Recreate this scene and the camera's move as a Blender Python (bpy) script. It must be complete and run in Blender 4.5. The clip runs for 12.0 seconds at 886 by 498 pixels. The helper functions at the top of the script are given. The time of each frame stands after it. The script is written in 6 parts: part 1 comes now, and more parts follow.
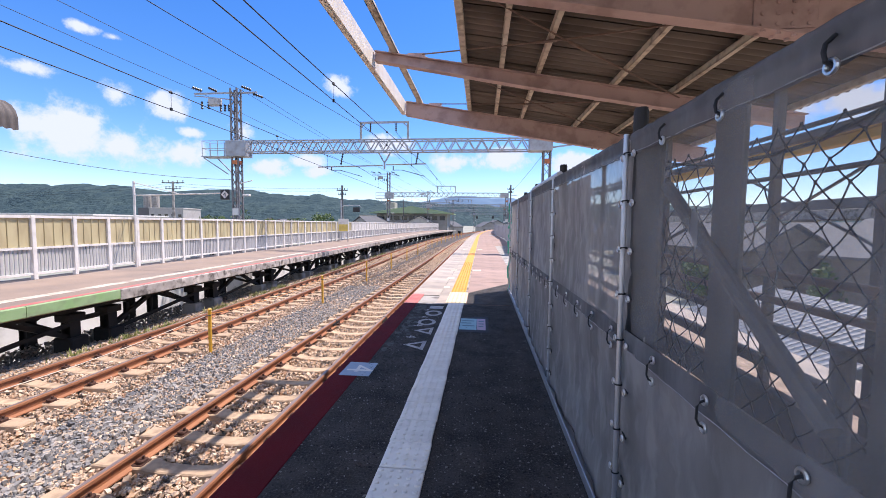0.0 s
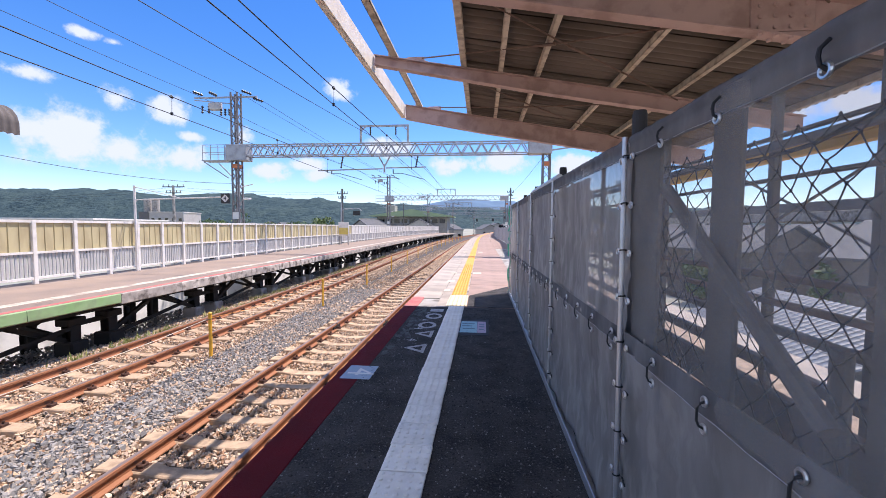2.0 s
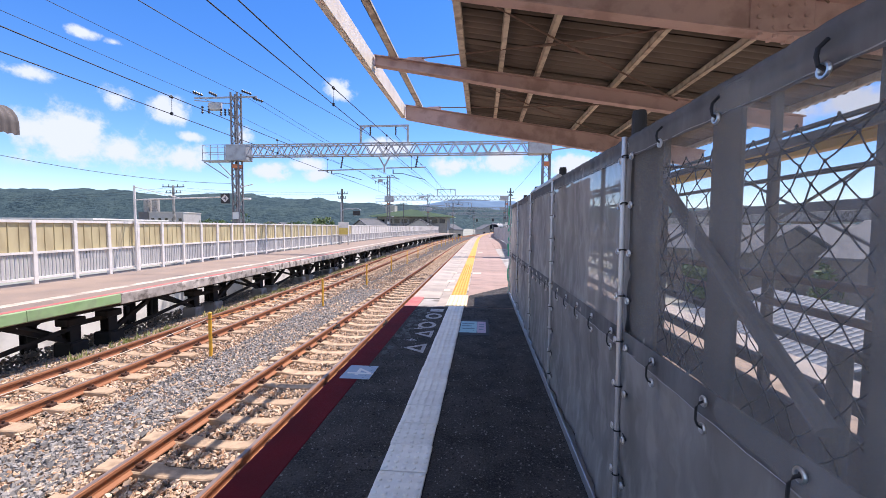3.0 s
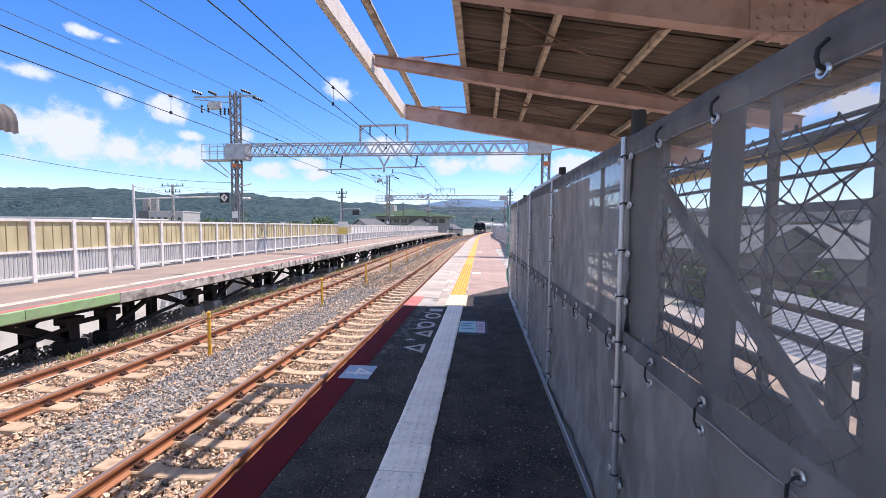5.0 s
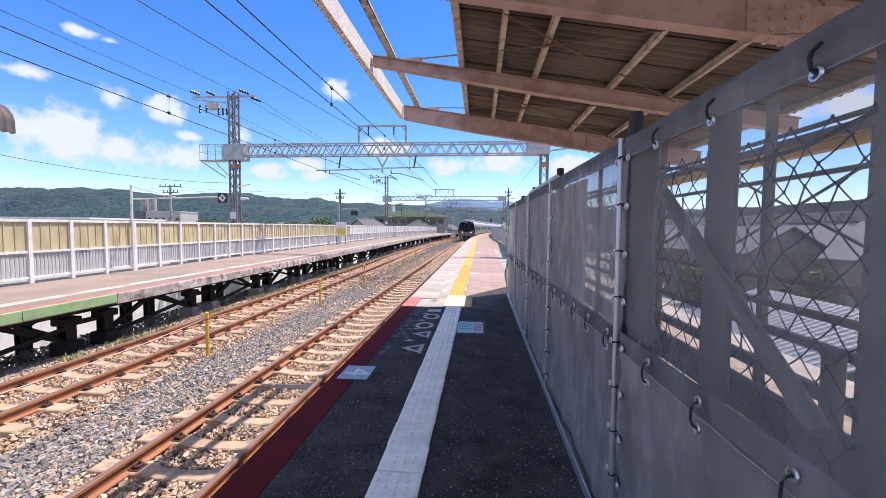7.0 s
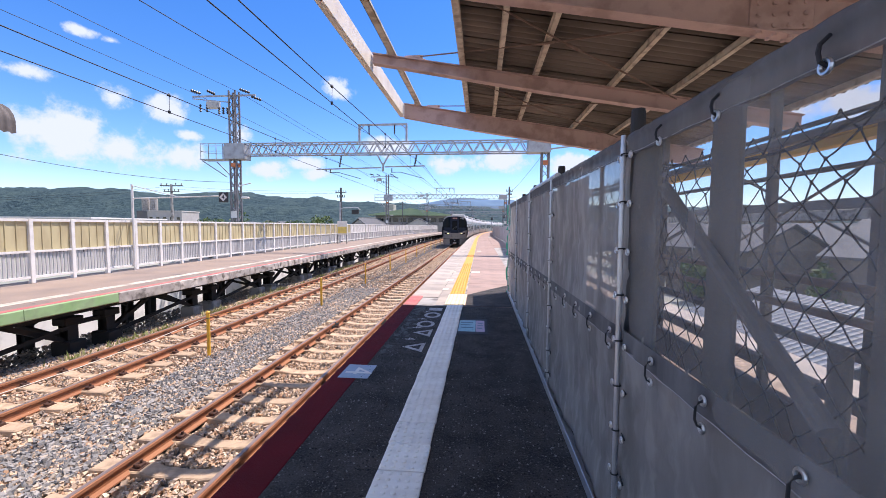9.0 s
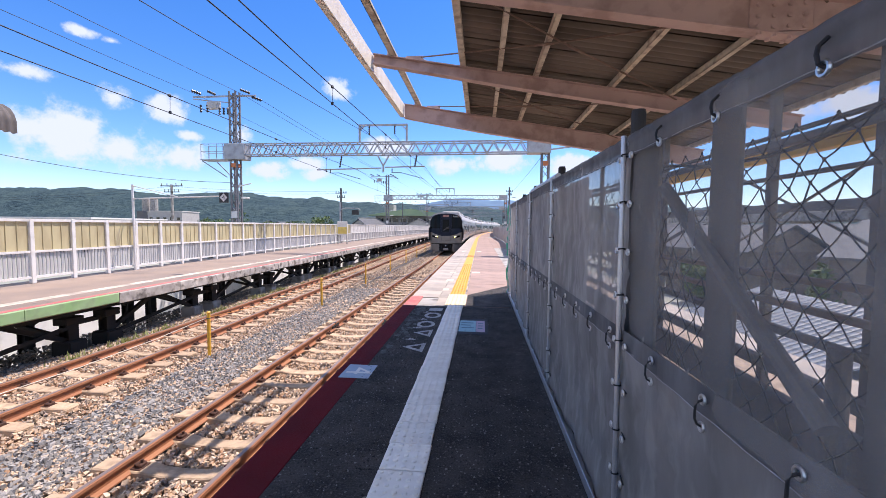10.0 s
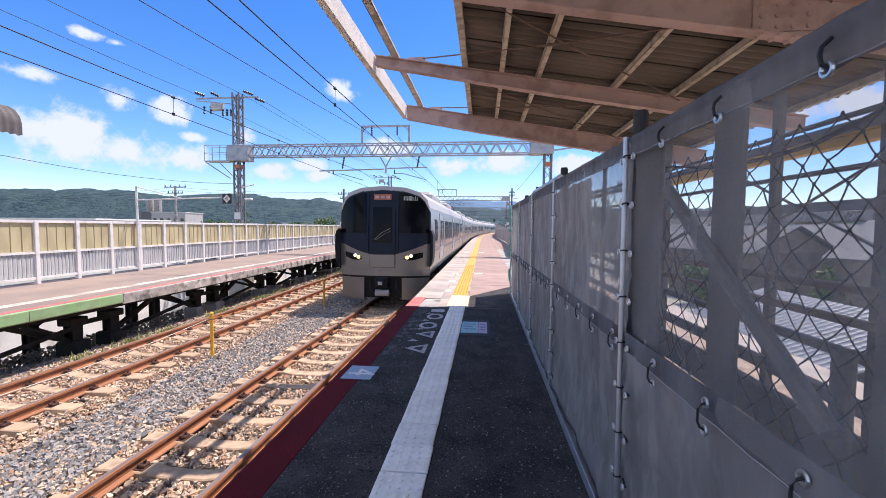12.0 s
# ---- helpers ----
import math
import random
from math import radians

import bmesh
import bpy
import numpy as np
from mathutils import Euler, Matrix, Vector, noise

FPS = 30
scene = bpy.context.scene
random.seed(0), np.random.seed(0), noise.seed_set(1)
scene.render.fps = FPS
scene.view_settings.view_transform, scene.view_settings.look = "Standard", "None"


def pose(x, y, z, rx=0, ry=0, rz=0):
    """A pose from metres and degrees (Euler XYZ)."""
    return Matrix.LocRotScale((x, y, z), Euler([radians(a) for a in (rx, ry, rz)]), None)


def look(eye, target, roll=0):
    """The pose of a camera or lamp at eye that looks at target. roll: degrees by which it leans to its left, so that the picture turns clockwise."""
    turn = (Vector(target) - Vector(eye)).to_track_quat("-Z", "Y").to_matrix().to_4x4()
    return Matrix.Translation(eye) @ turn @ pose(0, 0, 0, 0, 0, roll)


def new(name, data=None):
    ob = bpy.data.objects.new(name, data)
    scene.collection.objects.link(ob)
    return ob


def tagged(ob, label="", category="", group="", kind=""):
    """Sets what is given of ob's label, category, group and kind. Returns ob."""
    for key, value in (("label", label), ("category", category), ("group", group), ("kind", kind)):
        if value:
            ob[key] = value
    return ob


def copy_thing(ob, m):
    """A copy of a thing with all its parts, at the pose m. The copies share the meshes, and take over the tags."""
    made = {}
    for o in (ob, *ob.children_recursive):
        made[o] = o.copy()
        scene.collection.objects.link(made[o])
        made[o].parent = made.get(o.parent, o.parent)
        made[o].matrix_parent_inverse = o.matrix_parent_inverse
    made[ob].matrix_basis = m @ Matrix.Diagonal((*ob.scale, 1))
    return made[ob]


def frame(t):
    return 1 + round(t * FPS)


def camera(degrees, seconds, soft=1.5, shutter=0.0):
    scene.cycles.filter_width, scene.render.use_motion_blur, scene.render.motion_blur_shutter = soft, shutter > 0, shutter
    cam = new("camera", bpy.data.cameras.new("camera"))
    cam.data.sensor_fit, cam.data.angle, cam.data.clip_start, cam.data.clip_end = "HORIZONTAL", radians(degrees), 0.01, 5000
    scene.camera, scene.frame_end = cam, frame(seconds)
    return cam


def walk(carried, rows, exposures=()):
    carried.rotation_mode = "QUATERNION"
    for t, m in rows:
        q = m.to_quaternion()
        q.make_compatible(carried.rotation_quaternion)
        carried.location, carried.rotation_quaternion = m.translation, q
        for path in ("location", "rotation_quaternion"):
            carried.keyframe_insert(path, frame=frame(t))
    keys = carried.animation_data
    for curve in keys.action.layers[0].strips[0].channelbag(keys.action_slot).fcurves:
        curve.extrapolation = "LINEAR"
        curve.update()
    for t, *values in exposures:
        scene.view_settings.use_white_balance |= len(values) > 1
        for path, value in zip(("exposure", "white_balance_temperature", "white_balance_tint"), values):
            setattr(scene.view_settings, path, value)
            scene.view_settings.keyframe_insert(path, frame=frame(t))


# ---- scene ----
cam = camera(96.5, 12.0, soft=0.7)
walk(cam, [
    (0, pose(-0.0024, 0.0087, 1.5202, 86.375, -0.609, 5.627)),
    (0.5, pose(-0.0025, 0.0077, 1.5182, 86.487, -0.589, 5.609)),
    (1, pose(-0.0022, 0.0032, 1.5206, 86.629, -0.492, 5.634)),
    (1.5, pose(-0.0024, 0.0014, 1.5224, 86.751, -0.457, 5.660)),
    (2, pose(-0.0020, 0.0013, 1.5206, 86.796, -0.382, 5.637)),
    (2.5, pose(0.0000, 0.0000, 1.5200, 86.800, -0.380, 5.630)),
    (3, pose(-0.0004, -0.0005, 1.5194, 86.810, -0.392, 5.627)),
    (5, pose(0.0023, 0.0040, 1.5202, 86.764, -0.507, 5.567)),
    (5.5, pose(0.0045, 0.0069, 1.5225, 86.739, -0.523, 5.493)),
    (6, pose(-0.0012, -0.0010, 1.5187, 86.816, -0.583, 5.385)),
    (6.5, pose(0.0022, -0.0013, 1.5196, 86.852, -0.591, 5.351)),
    (7, pose(0.0030, -0.0033, 1.5210, 86.848, -0.537, 5.332)),
    (9, pose(0.0022, 0.0104, 1.5186, 86.653, -0.395, 5.466)),
    (9.5, pose(0.0008, 0.0089, 1.5184, 86.647, -0.378, 5.465)),
    (10, pose(-0.0020, 0.0012, 1.5171, 86.716, -0.429, 5.474)),
    (10.5, pose(-0.0000, 0.0026, 1.5205, 86.794, -0.383, 5.537)),
    (11, pose(0.0015, 0.0065, 1.5226, 86.821, -0.313, 5.561)),
    (11.5, pose(0.0033, 0.0052, 1.5204, 86.888, -0.366, 5.617)),
    (12, pose(0.0019, 0.0041, 1.5196, 86.848, -0.418, 5.829)),
])

# ---------------------------------------------------------------- light
SUN_EL, SUN_AZ = 62.6, 48.9          # degrees; azimuth clockwise from +y
sun_way = Vector((math.sin(radians(SUN_AZ)) * math.cos(radians(SUN_EL)),
                  math.cos(radians(SUN_AZ)) * math.cos(radians(SUN_EL)), math.sin(radians(SUN_EL))))
sun_data = bpy.data.lights.new("sun", "SUN")
sun_data.energy, sun_data.angle, sun_data.color = 3.75, radians(0.55), (1.0, 0.94, 0.85)
sun = new("sun", sun_data)
sun.matrix_world = look(sun_way * 100, (0, 0, 0))

# clouds: direction (x, z for y = 1), half width, half height
CLOUDS = [(-1.31, .43, .10, .026), (-.99, .345, .045, .036), (-.83, .305, .055, .042), (-1.20, .26, .20, .09),
          (-.97, .20, .16, .075), (-.80, .185, .09, .045), (-.78, .235, .04, .016), (-.555, .135, .055, .032),
          (-.63, .235, .05, .03), (-.37, .345, .065, .032), (-1.08, .52, .05, .018), (-.99, .49, .03, .014),
          (-.06, .155, .075, .03), (.06, .16, .06, .03), (.24, .155, .09, .03), (-.23, .20, .07, .03),
          (-.42, .13, .05, .02), (-1.45, .30, .10, .06), (-.45, .16, .05, .02), (.9, .3, .2, .06), (1.5, .5, .3, .09)]
world = bpy.data.worlds.new("sky")
scene.world = world
world.use_nodes = True
wn, wl = world.node_tree.nodes, world.node_tree.links
wn.clear()
w_out = wn.new("ShaderNodeOutputWorld")
w_bg = wn.new("ShaderNodeBackground")
w_bg.inputs[1].default_value = 0.135
w_sky = wn.new("ShaderNodeTexSky")
w_sky.sky_type, w_sky.sun_disc = "NISHITA", False
w_sky.sun_elevation, w_sky.sun_rotation = radians(SUN_EL), radians(SUN_AZ)
w_sky.air_density, w_sky.dust_density, w_sky.ozone_density = 1.0, 0.1, 4.0
w_tc = wn.new("ShaderNodeTexCoord")
w_noise = wn.new("ShaderNodeTexNoise")
w_noise.inputs["Scale"].default_value, w_noise.inputs["Detail"].default_value = 13.0, 9.0
w_noise.inputs["Roughness"].default_value = 0.62
wl.new(w_tc.outputs["Generated"], w_noise.inputs["Vector"])
w_sum = None
for cx, cz, hw, hh in CLOUDS:
    c = Vector((cx, 1, cz)).normalized()
    side = c.cross(Vector((0, 0, 1))).normalized()
    up = side.cross(c)
    k = 1.0 / math.sqrt(1 + cx * cx + cz * cz)
    d_s, d_u = wn.new("ShaderNodeVectorMath"), wn.new("ShaderNodeVectorMath")
    parts_xy = wn.new("ShaderNodeCombineXYZ")
    for node, axis, size, slot in ((d_s, side, hw * k * 1.25, 0), (d_u, up, hh * k * 1.25, 1)):
        node.operation = "DOT_PRODUCT"
        node.inputs[1].default_value = axis / size
        wl.new(w_tc.outputs["Generated"], node.inputs[0])
        wl.new(node.outputs["Value"], parts_xy.inputs[slot])
    facing = wn.new("ShaderNodeVectorMath")
    facing.operation = "DOT_PRODUCT"
    facing.inputs[1].default_value = c
    wl.new(w_tc.outputs["Generated"], facing.inputs[0])
    away = wn.new("ShaderNodeMath")
    away.operation = "LESS_THAN"
    away.inputs[1].default_value = 0.2
    wl.new(facing.outputs["Value"], away.inputs[0])
    lift = wn.new("ShaderNodeMath")
    lift.operation = "MULTIPLY"
    lift.inputs[1].default_value = 50.0
    wl.new(away.outputs[0], lift.inputs[0])
    wl.new(lift.outputs[0], parts_xy.inputs[2])
    length = wn.new("ShaderNodeVectorMath")
    length.operation = "LENGTH"
    wl.new(parts_xy.outputs[0], length.inputs[0])
    blob = wn.new("ShaderNodeMath")
    blob.operation = "SUBTRACT"
    blob.inputs[0].default_value, blob.use_clamp = 1.0, True
    wl.new(length.outputs["Value"], blob.inputs[1])
    if w_sum is None:
        w_sum = blob
    else:
        both = wn.new("ShaderNodeMath")
        both.operation = "MAXIMUM"
        wl.new(w_sum.outputs[0], both.inputs[0])
        wl.new(blob.outputs[0], both.inputs[1])
        w_sum = both
w_add = wn.new("ShaderNodeMath")
w_add.operation = "MULTIPLY_ADD"
w_add.inputs[1].default_value = 1.05
w_cut = wn.new("ShaderNodeMath")
w_cut.operation = "MULTIPLY_ADD"
w_cut.inputs[1].default_value, w_cut.inputs[2].default_value = 3.4, -1.90
wl.new(w_noise.outputs["Fac"], w_cut.inputs[0])
wl.new(w_sum.outputs[0], w_add.inputs[0])
wl.new(w_cut.outputs[0], w_add.inputs[2])
w_map = wn.new("ShaderNodeMapRange")
w_map.interpolation_type = "SMOOTHSTEP"
w_map.inputs["From Min"].default_value, w_map.inputs["From Max"].default_value = 0.0, 0.68
wl.new(w_add.outputs[0], w_map.inputs["Value"])
w_gate = wn.new("ShaderNodeMath")
w_gate.operation = "MULTIPLY"
w_edge = wn.new("ShaderNodeMapRange")
w_edge.inputs["From Max"].default_value = 0.3
wl.new(w_sum.outputs[0], w_edge.inputs["Value"])
wl.new(w_map.outputs[0], w_gate.inputs[0])
wl.new(w_edge.outputs[0], w_gate.inputs[1])
# unseen clouds added outside the view to brighten and whiten the shade
w_far = wn.new("ShaderNodeTexNoise")
w_far.inputs["Scale"].default_value, w_far.inputs["Detail"].default_value = 3.6, 8.0
w_far.inputs["Roughness"].default_value = 0.58
wl.new(w_tc.outputs["Generated"], w_far.inputs["Vector"])
w_farmap = wn.new("ShaderNodeMapRange")
w_farmap.interpolation_type = "SMOOTHSTEP"
w_farmap.inputs["From Min"].default_value, w_farmap.inputs["From Max"].default_value = 0.42, 0.56
wl.new(w_far.outputs["Fac"], w_farmap.inputs["Value"])
w_north = wn.new("ShaderNodeVectorMath")
w_north.operation = "DOT_PRODUCT"
w_north.inputs[1].default_value = (-.06, .98, -.18)
wl.new(w_tc.outputs["Generated"], w_north.inputs[0])
w_reach = wn.new("ShaderNodeMapRange")
w_reach.inputs["From Min"].default_value, w_reach.inputs["From Max"].default_value = 0.50, 0.32
wl.new(w_north.outputs["Value"], w_reach.inputs["Value"])
w_scatter = wn.new("ShaderNodeMath")
w_scatter.operation = "MULTIPLY"
wl.new(w_farmap.outputs[0], w_scatter.inputs[0])
wl.new(w_reach.outputs[0], w_scatter.inputs[1])
w_all = wn.new("ShaderNodeMath")
w_all.operation = "MAXIMUM"
wl.new(w_gate.outputs[0], w_all.inputs[0])
wl.new(w_scatter.outputs[0], w_all.inputs[1])
w_mix = wn.new("ShaderNodeMix")
w_mix.data_type = "RGBA"
w_mix.inputs[7].default_value = (3.45, 3.95, 4.6, 1)
wl.new(w_all.outputs[0], w_mix.inputs[0])
w_deep = wn.new("ShaderNodeHueSaturation")
w_deep.inputs["Hue"].default_value = .504
w_deep.inputs["Saturation"].default_value, w_deep.inputs["Value"].default_value = 1.30, .93
wl.new(w_sky.outputs[0], w_deep.inputs["Color"])
w_tone = wn.new("ShaderNodeMix")
w_tone.data_type, w_tone.blend_type = "RGBA", "MULTIPLY"
w_tone.inputs[0].default_value = 1.0
w_tone.inputs[7].default_value = (.91, .92, 1.0, 1)
wl.new(w_deep.outputs[0], w_tone.inputs[6])
wl.new(w_tone.outputs[2], w_mix.inputs[6])
wl.new(w_mix.outputs[2], w_bg.inputs[0])
wl.new(w_bg.outputs[0], w_out.inputs[0])
scene.view_settings.exposure = 0.82
scene.view_settings.use_white_balance = True
scene.view_settings.white_balance_temperature, scene.view_settings.white_balance_tint = 6500, 21

# ---------------------------------------------------------------- materials


def mat(name, colour, rough=0.7, metal=0.0, colour2=None, scale=4.0, amount=0.5, bump=0.0, bump_scale=40.0,
        dirt_light=None, dirt_light_amount=0.0, dirt_light_scale=1.3, pieces=0.0, island=False, stretch=(1, 1, 1), spec=0.5):
    """Procedural surface: two noises of colour, a fine one for relief, optional grime or painted light streaks, and
    piece to piece change.
    """
    m = bpy.data.materials.new(name)
    m.use_nodes = True
    nt = m.node_tree
    n, l = nt.nodes, nt.links
    b = n["Principled BSDF"]
    b.inputs["Roughness"].default_value, b.inputs["Metallic"].default_value = rough, metal
    b.inputs["Specular IOR Level"].default_value = spec
    tc = n.new("ShaderNodeTexCoord")
    mp = n.new("ShaderNodeMapping")
    mp.inputs["Scale"].default_value = stretch
    l.new(tc.outputs["Object"], mp.inputs["Vector"])

    def noise_node(s, detail=6.0):
        t = n.new("ShaderNodeTexNoise")
        t.inputs["Scale"].default_value, t.inputs["Detail"].default_value = s, detail
        l.new(mp.outputs[0], t.inputs["Vector"])
        return t

    def ramp(src, lo, hi):
        r = n.new("ShaderNodeMapRange")
        r.inputs["From Min"].default_value, r.inputs["From Max"].default_value = lo, hi
        l.new(src, r.inputs["Value"])
        return r.outputs[0]

    def mixed(fac, a, c, factor=1.0):
        x = n.new("ShaderNodeMix")
        x.data_type = "RGBA"
        if factor != 1.0:
            k = n.new("ShaderNodeMath")
            k.operation = "MULTIPLY"
            k.inputs[1].default_value = factor
            l.new(fac, k.inputs[0])
            fac = k.outputs[0]
        l.new(fac, x.inputs[0])
        for v, i in ((a, 6), (c, 7)):
            if isinstance(v, tuple):
                x.inputs[i].default_value = (*v, 1)
            else:
                l.new(v, x.inputs[i])
        return x.outputs[2]

    c2 = colour2 or tuple(v * 0.6 for v in colour)
    col = mixed(ramp(noise_node(scale).outputs["Fac"], 0.35, 0.68), colour, c2, amount)
    if dirt_light:
        col = mixed(ramp(noise_node(dirt_light_scale, 9.0).outputs["Fac"], 0.48, 0.66), col, dirt_light, dirt_light_amount)
    if pieces:
        if island:
            g = n.new("ShaderNodeNewGeometry").outputs["Random Per Island"]
        else:
            g = n.new("ShaderNodeObjectInfo").outputs["Random"]
        h = n.new("ShaderNodeHueSaturation")
        r = n.new("ShaderNodeMapRange")
        r.inputs["To Min"].default_value, r.inputs["To Max"].default_value = 1 - pieces, 1 + pieces
        l.new(g, r.inputs["Value"])
        l.new(r.outputs[0], h.inputs["Value"])
        l.new(col, h.inputs["Color"])
        col = h.outputs[0]
    l.new(col, b.inputs["Base Color"])
    if bump:
        bp = n.new("ShaderNodeBump")
        bp.inputs["Strength"].default_value, bp.inputs["Distance"].default_value = bump, 0.01
        l.new(noise_node(bump_scale, 4.0).outputs["Fac"], bp.inputs["Height"])
        l.new(bp.outputs[0], b.inputs["Normal"])
    return m


def island_mat(name, colours, rough=0.85, bump=0.4, bump_scale=60.0):
    """Loose pieces in one mesh: each island takes one of the colours."""
    m = mat(name, (.3, .3, .3), rough, bump=bump, bump_scale=bump_scale)
    n, l = m.node_tree.nodes, m.node_tree.links
    g = n.new("ShaderNodeNewGeometry")
    r = n.new("ShaderNodeValToRGB")
    r.color_ramp.interpolation = "CONSTANT"
    e = r.color_ramp.elements
    while len(e) < len(colours):
        e.new(0.5)
    for i, c in enumerate(colours):
        e[i].position, e[i].color = i / len(colours), (*c, 1)
    l.new(g.outputs["Random Per Island"], r.inputs[0])
    l.new(r.outputs[0], n["Principled BSDF"].inputs["Base Color"])
    return m


def glow(name, colour, strength):
    m = mat(name, colour, 0.4)
    b = m.node_tree.nodes["Principled BSDF"]
    b.inputs["Emission Color"].default_value = (*colour, 1)
    b.inputs["Emission Strength"].default_value = strength
    return m


def sheet_mat(name, see, colour):
    """Woven mesh sheet: part of the light goes straight through its holes."""
    # paler diagonal streaks painted in for light coming through the sheet
    m = mat(name, colour, 0.75, colour2=tuple(v * 0.62 for v in colour), scale=1.8, amount=.9, bump=.7, bump_scale=5.0,
            stretch=(1, 2.6, 1.0), dirt_light=tuple(min(.8, v * 1.5) for v in colour), dirt_light_amount=.45, dirt_light_scale=4.0)
    n, l = m.node_tree.nodes, m.node_tree.links
    n["Mapping"].inputs["Rotation"].default_value = (radians(34), 0, 0)
    b = n["Principled BSDF"]
    base = b.inputs["Base Color"].links[0].from_socket
    tr, tl = n.new("ShaderNodeBsdfTransparent"), n.new("ShaderNodeBsdfTranslucent")
    l.new(base, tl.inputs["Color"])
    m1, m2 = n.new("ShaderNodeMixShader"), n.new("ShaderNodeMixShader")
    m1.inputs[0].default_value, m2.inputs[0].default_value = 0.3, see
    l.new(b.outputs[0], m1.inputs[1])
    l.new(tl.outputs[0], m1.inputs[2])
    l.new(m1.outputs[0], m2.inputs[1])
    l.new(tr.outputs[0], m2.inputs[2])
    l.new(m2.outputs[0], n["Material Output"].inputs["Surface"])
    return m


M_asphalt = mat("asphalt", (.066, .058, .053), .85, colour2=(.016, .0145, .0135), scale=3.4, amount=1.0, bump=1.0, bump_scale=110,
                dirt_light=(.13, .12, .11), dirt_light_amount=.45, dirt_light_scale=70, spec=.3)
M_oldpave = mat("worn_paving", (.385, .265, .215), .85, colour2=(.31, .215, .175), scale=1.2, amount=.8, bump=.3, bump_scale=60,
                dirt_light=(.24, .18, .155), dirt_light_amount=.6, dirt_light_scale=2.2, pieces=.08)
M_palepave = mat("pale_paving", (.45, .385, .32), .85, colour2=(.34, .29, .245), scale=2.0, amount=.8, bump=.3, bump_scale=60,
                 dirt_light=(.30, .27, .24), dirt_light_amount=.6, dirt_light_scale=1.6, pieces=.10)
M_eastbed = mat("brown_gravel", (.46, .34, .25), .95, colour2=(.26, .20, .15), scale=14, amount=1.0, bump=.8, bump_scale=30,
                dirt_light=(.16, .13, .10), dirt_light_amount=.5, dirt_light_scale=3)
M_concrete = mat("concrete", (.42, .40, .37), .9, colour2=(.30, .28, .25), scale=2.0, amount=.8, bump=.4, bump_scale=40,
                 dirt_light=(.10, .085, .07), dirt_light_amount=.8, dirt_light_scale=2.4)
M_edgeblock = mat("stained_edge_concrete", (.56, .51, .45), .9, colour2=(.30, .27, .24), scale=3.0, amount=1.0, bump=.4, bump_scale=30,
                  dirt_light=(.075, .06, .05), dirt_light_amount=.85, dirt_light_scale=5, pieces=.2)
M_sleeper = mat("concrete_sleeper", (.54, .385, .25), .9, colour2=(.43, .305, .20), scale=7, amount=.8, bump=.5, bump_scale=60,
                dirt_light=(.24, .17, .11), dirt_light_amount=.55, dirt_light_scale=9, pieces=.12)
M_railside = mat("rusty_rail", (.37, .165, .08), .8, .0, colour2=(.28, .11, .055), scale=5, amount=.8, bump=.5, bump_scale=70,
                 stretch=(1, .3, 1))
M_railtop = mat("worn_rail_head", (.32, .25, .22), .5, .5, colour2=(.24, .16, .12), scale=9, amount=.7, stretch=(8, .2, 1))
M_rust = mat("rusty_iron", (.06, .032, .025), .85, .2, colour2=(.12, .05, .03), scale=30, amount=.8, bump=.4)
# bed colour kept dark to paint the shade in gaps between loose stones
M_ballastbed = mat("ballast_bed", (.10, .08, .063), .95, colour2=(.045, .04, .035), scale=22, amount=1.0, bump=1.0, bump_scale=24,
                   dirt_light=(.30, .235, .18), dirt_light_amount=.35, dirt_light_scale=30)
M_stone = island_mat("ballast_stone", [(.56, .40, .27), (.40, .30, .22), (.64, .47, .33), (.48, .32, .20), (.27, .22, .18),
                                       (.66, .52, .38), (.52, .39, .28), (.42, .25, .15)])
M_stonegrey = island_mat("grey_ballast_stone", [(.25, .24, .225), (.17, .165, .16), (.36, .335, .31), (.29, .275, .255), (.45, .37, .29),
                                                (.21, .205, .20)])
# one edge band in two reds: dark for canopy shade, bright for sun
M_redshade = mat("shaded_red_paint", (.135, .008, .012), .85, spec=.15, colour2=(.085, .007, .010), scale=3, amount=.7, bump=.6, bump_scale=120)
M_redlit = mat("worn_sunlit_red_paint", (.48, .11, .10), .8, colour2=(.45, .24, .20), scale=4, amount=.7, bump=.3, bump_scale=90)
M_tactile = mat("white_tactile_tile", (.90, .87, .80), .6, colour2=(.85, .81, .73), scale=6, amount=.7, bump=.15, bump_scale=90,
                dirt_light=(.62, .58, .50), dirt_light_amount=.3, dirt_light_scale=10, pieces=.06)
M_yellow = mat("yellow_tactile", (.80, .36, .05), .75, colour2=(.72, .31, .05), scale=3, amount=.7, bump=.2, bump_scale=70,
               dirt_light=(.5, .32, .14), dirt_light_amount=.4, dirt_light_scale=2.5, pieces=.05)
M_yellowpale = mat("pale_yellow_tactile", (.78, .68, .45), .75, colour2=(.76, .62, .36), scale=3, amount=.5, bump=.2, bump_scale=70)
M_white = mat("white_paint", (.77, .75, .71), .6, colour2=(.67, .645, .605), scale=4, amount=.5, bump=.1,
              dirt_light=(.42, .38, .33), dirt_light_amount=.35, dirt_light_scale=3)
M_wornline = mat("worn_cream_line", (.66, .60, .48), .85, colour2=(.42, .34, .27), scale=3, amount=.8, bump=.2, dirt_light=(.30, .24, .20),
                 dirt_light_amount=.8, dirt_light_scale=1.5)
M_flake = mat("flaked_grey_paint", (.12, .13, .12), .85, colour2=(.05, .055, .05), scale=14, amount=1.0, bump=.4, bump_scale=90)
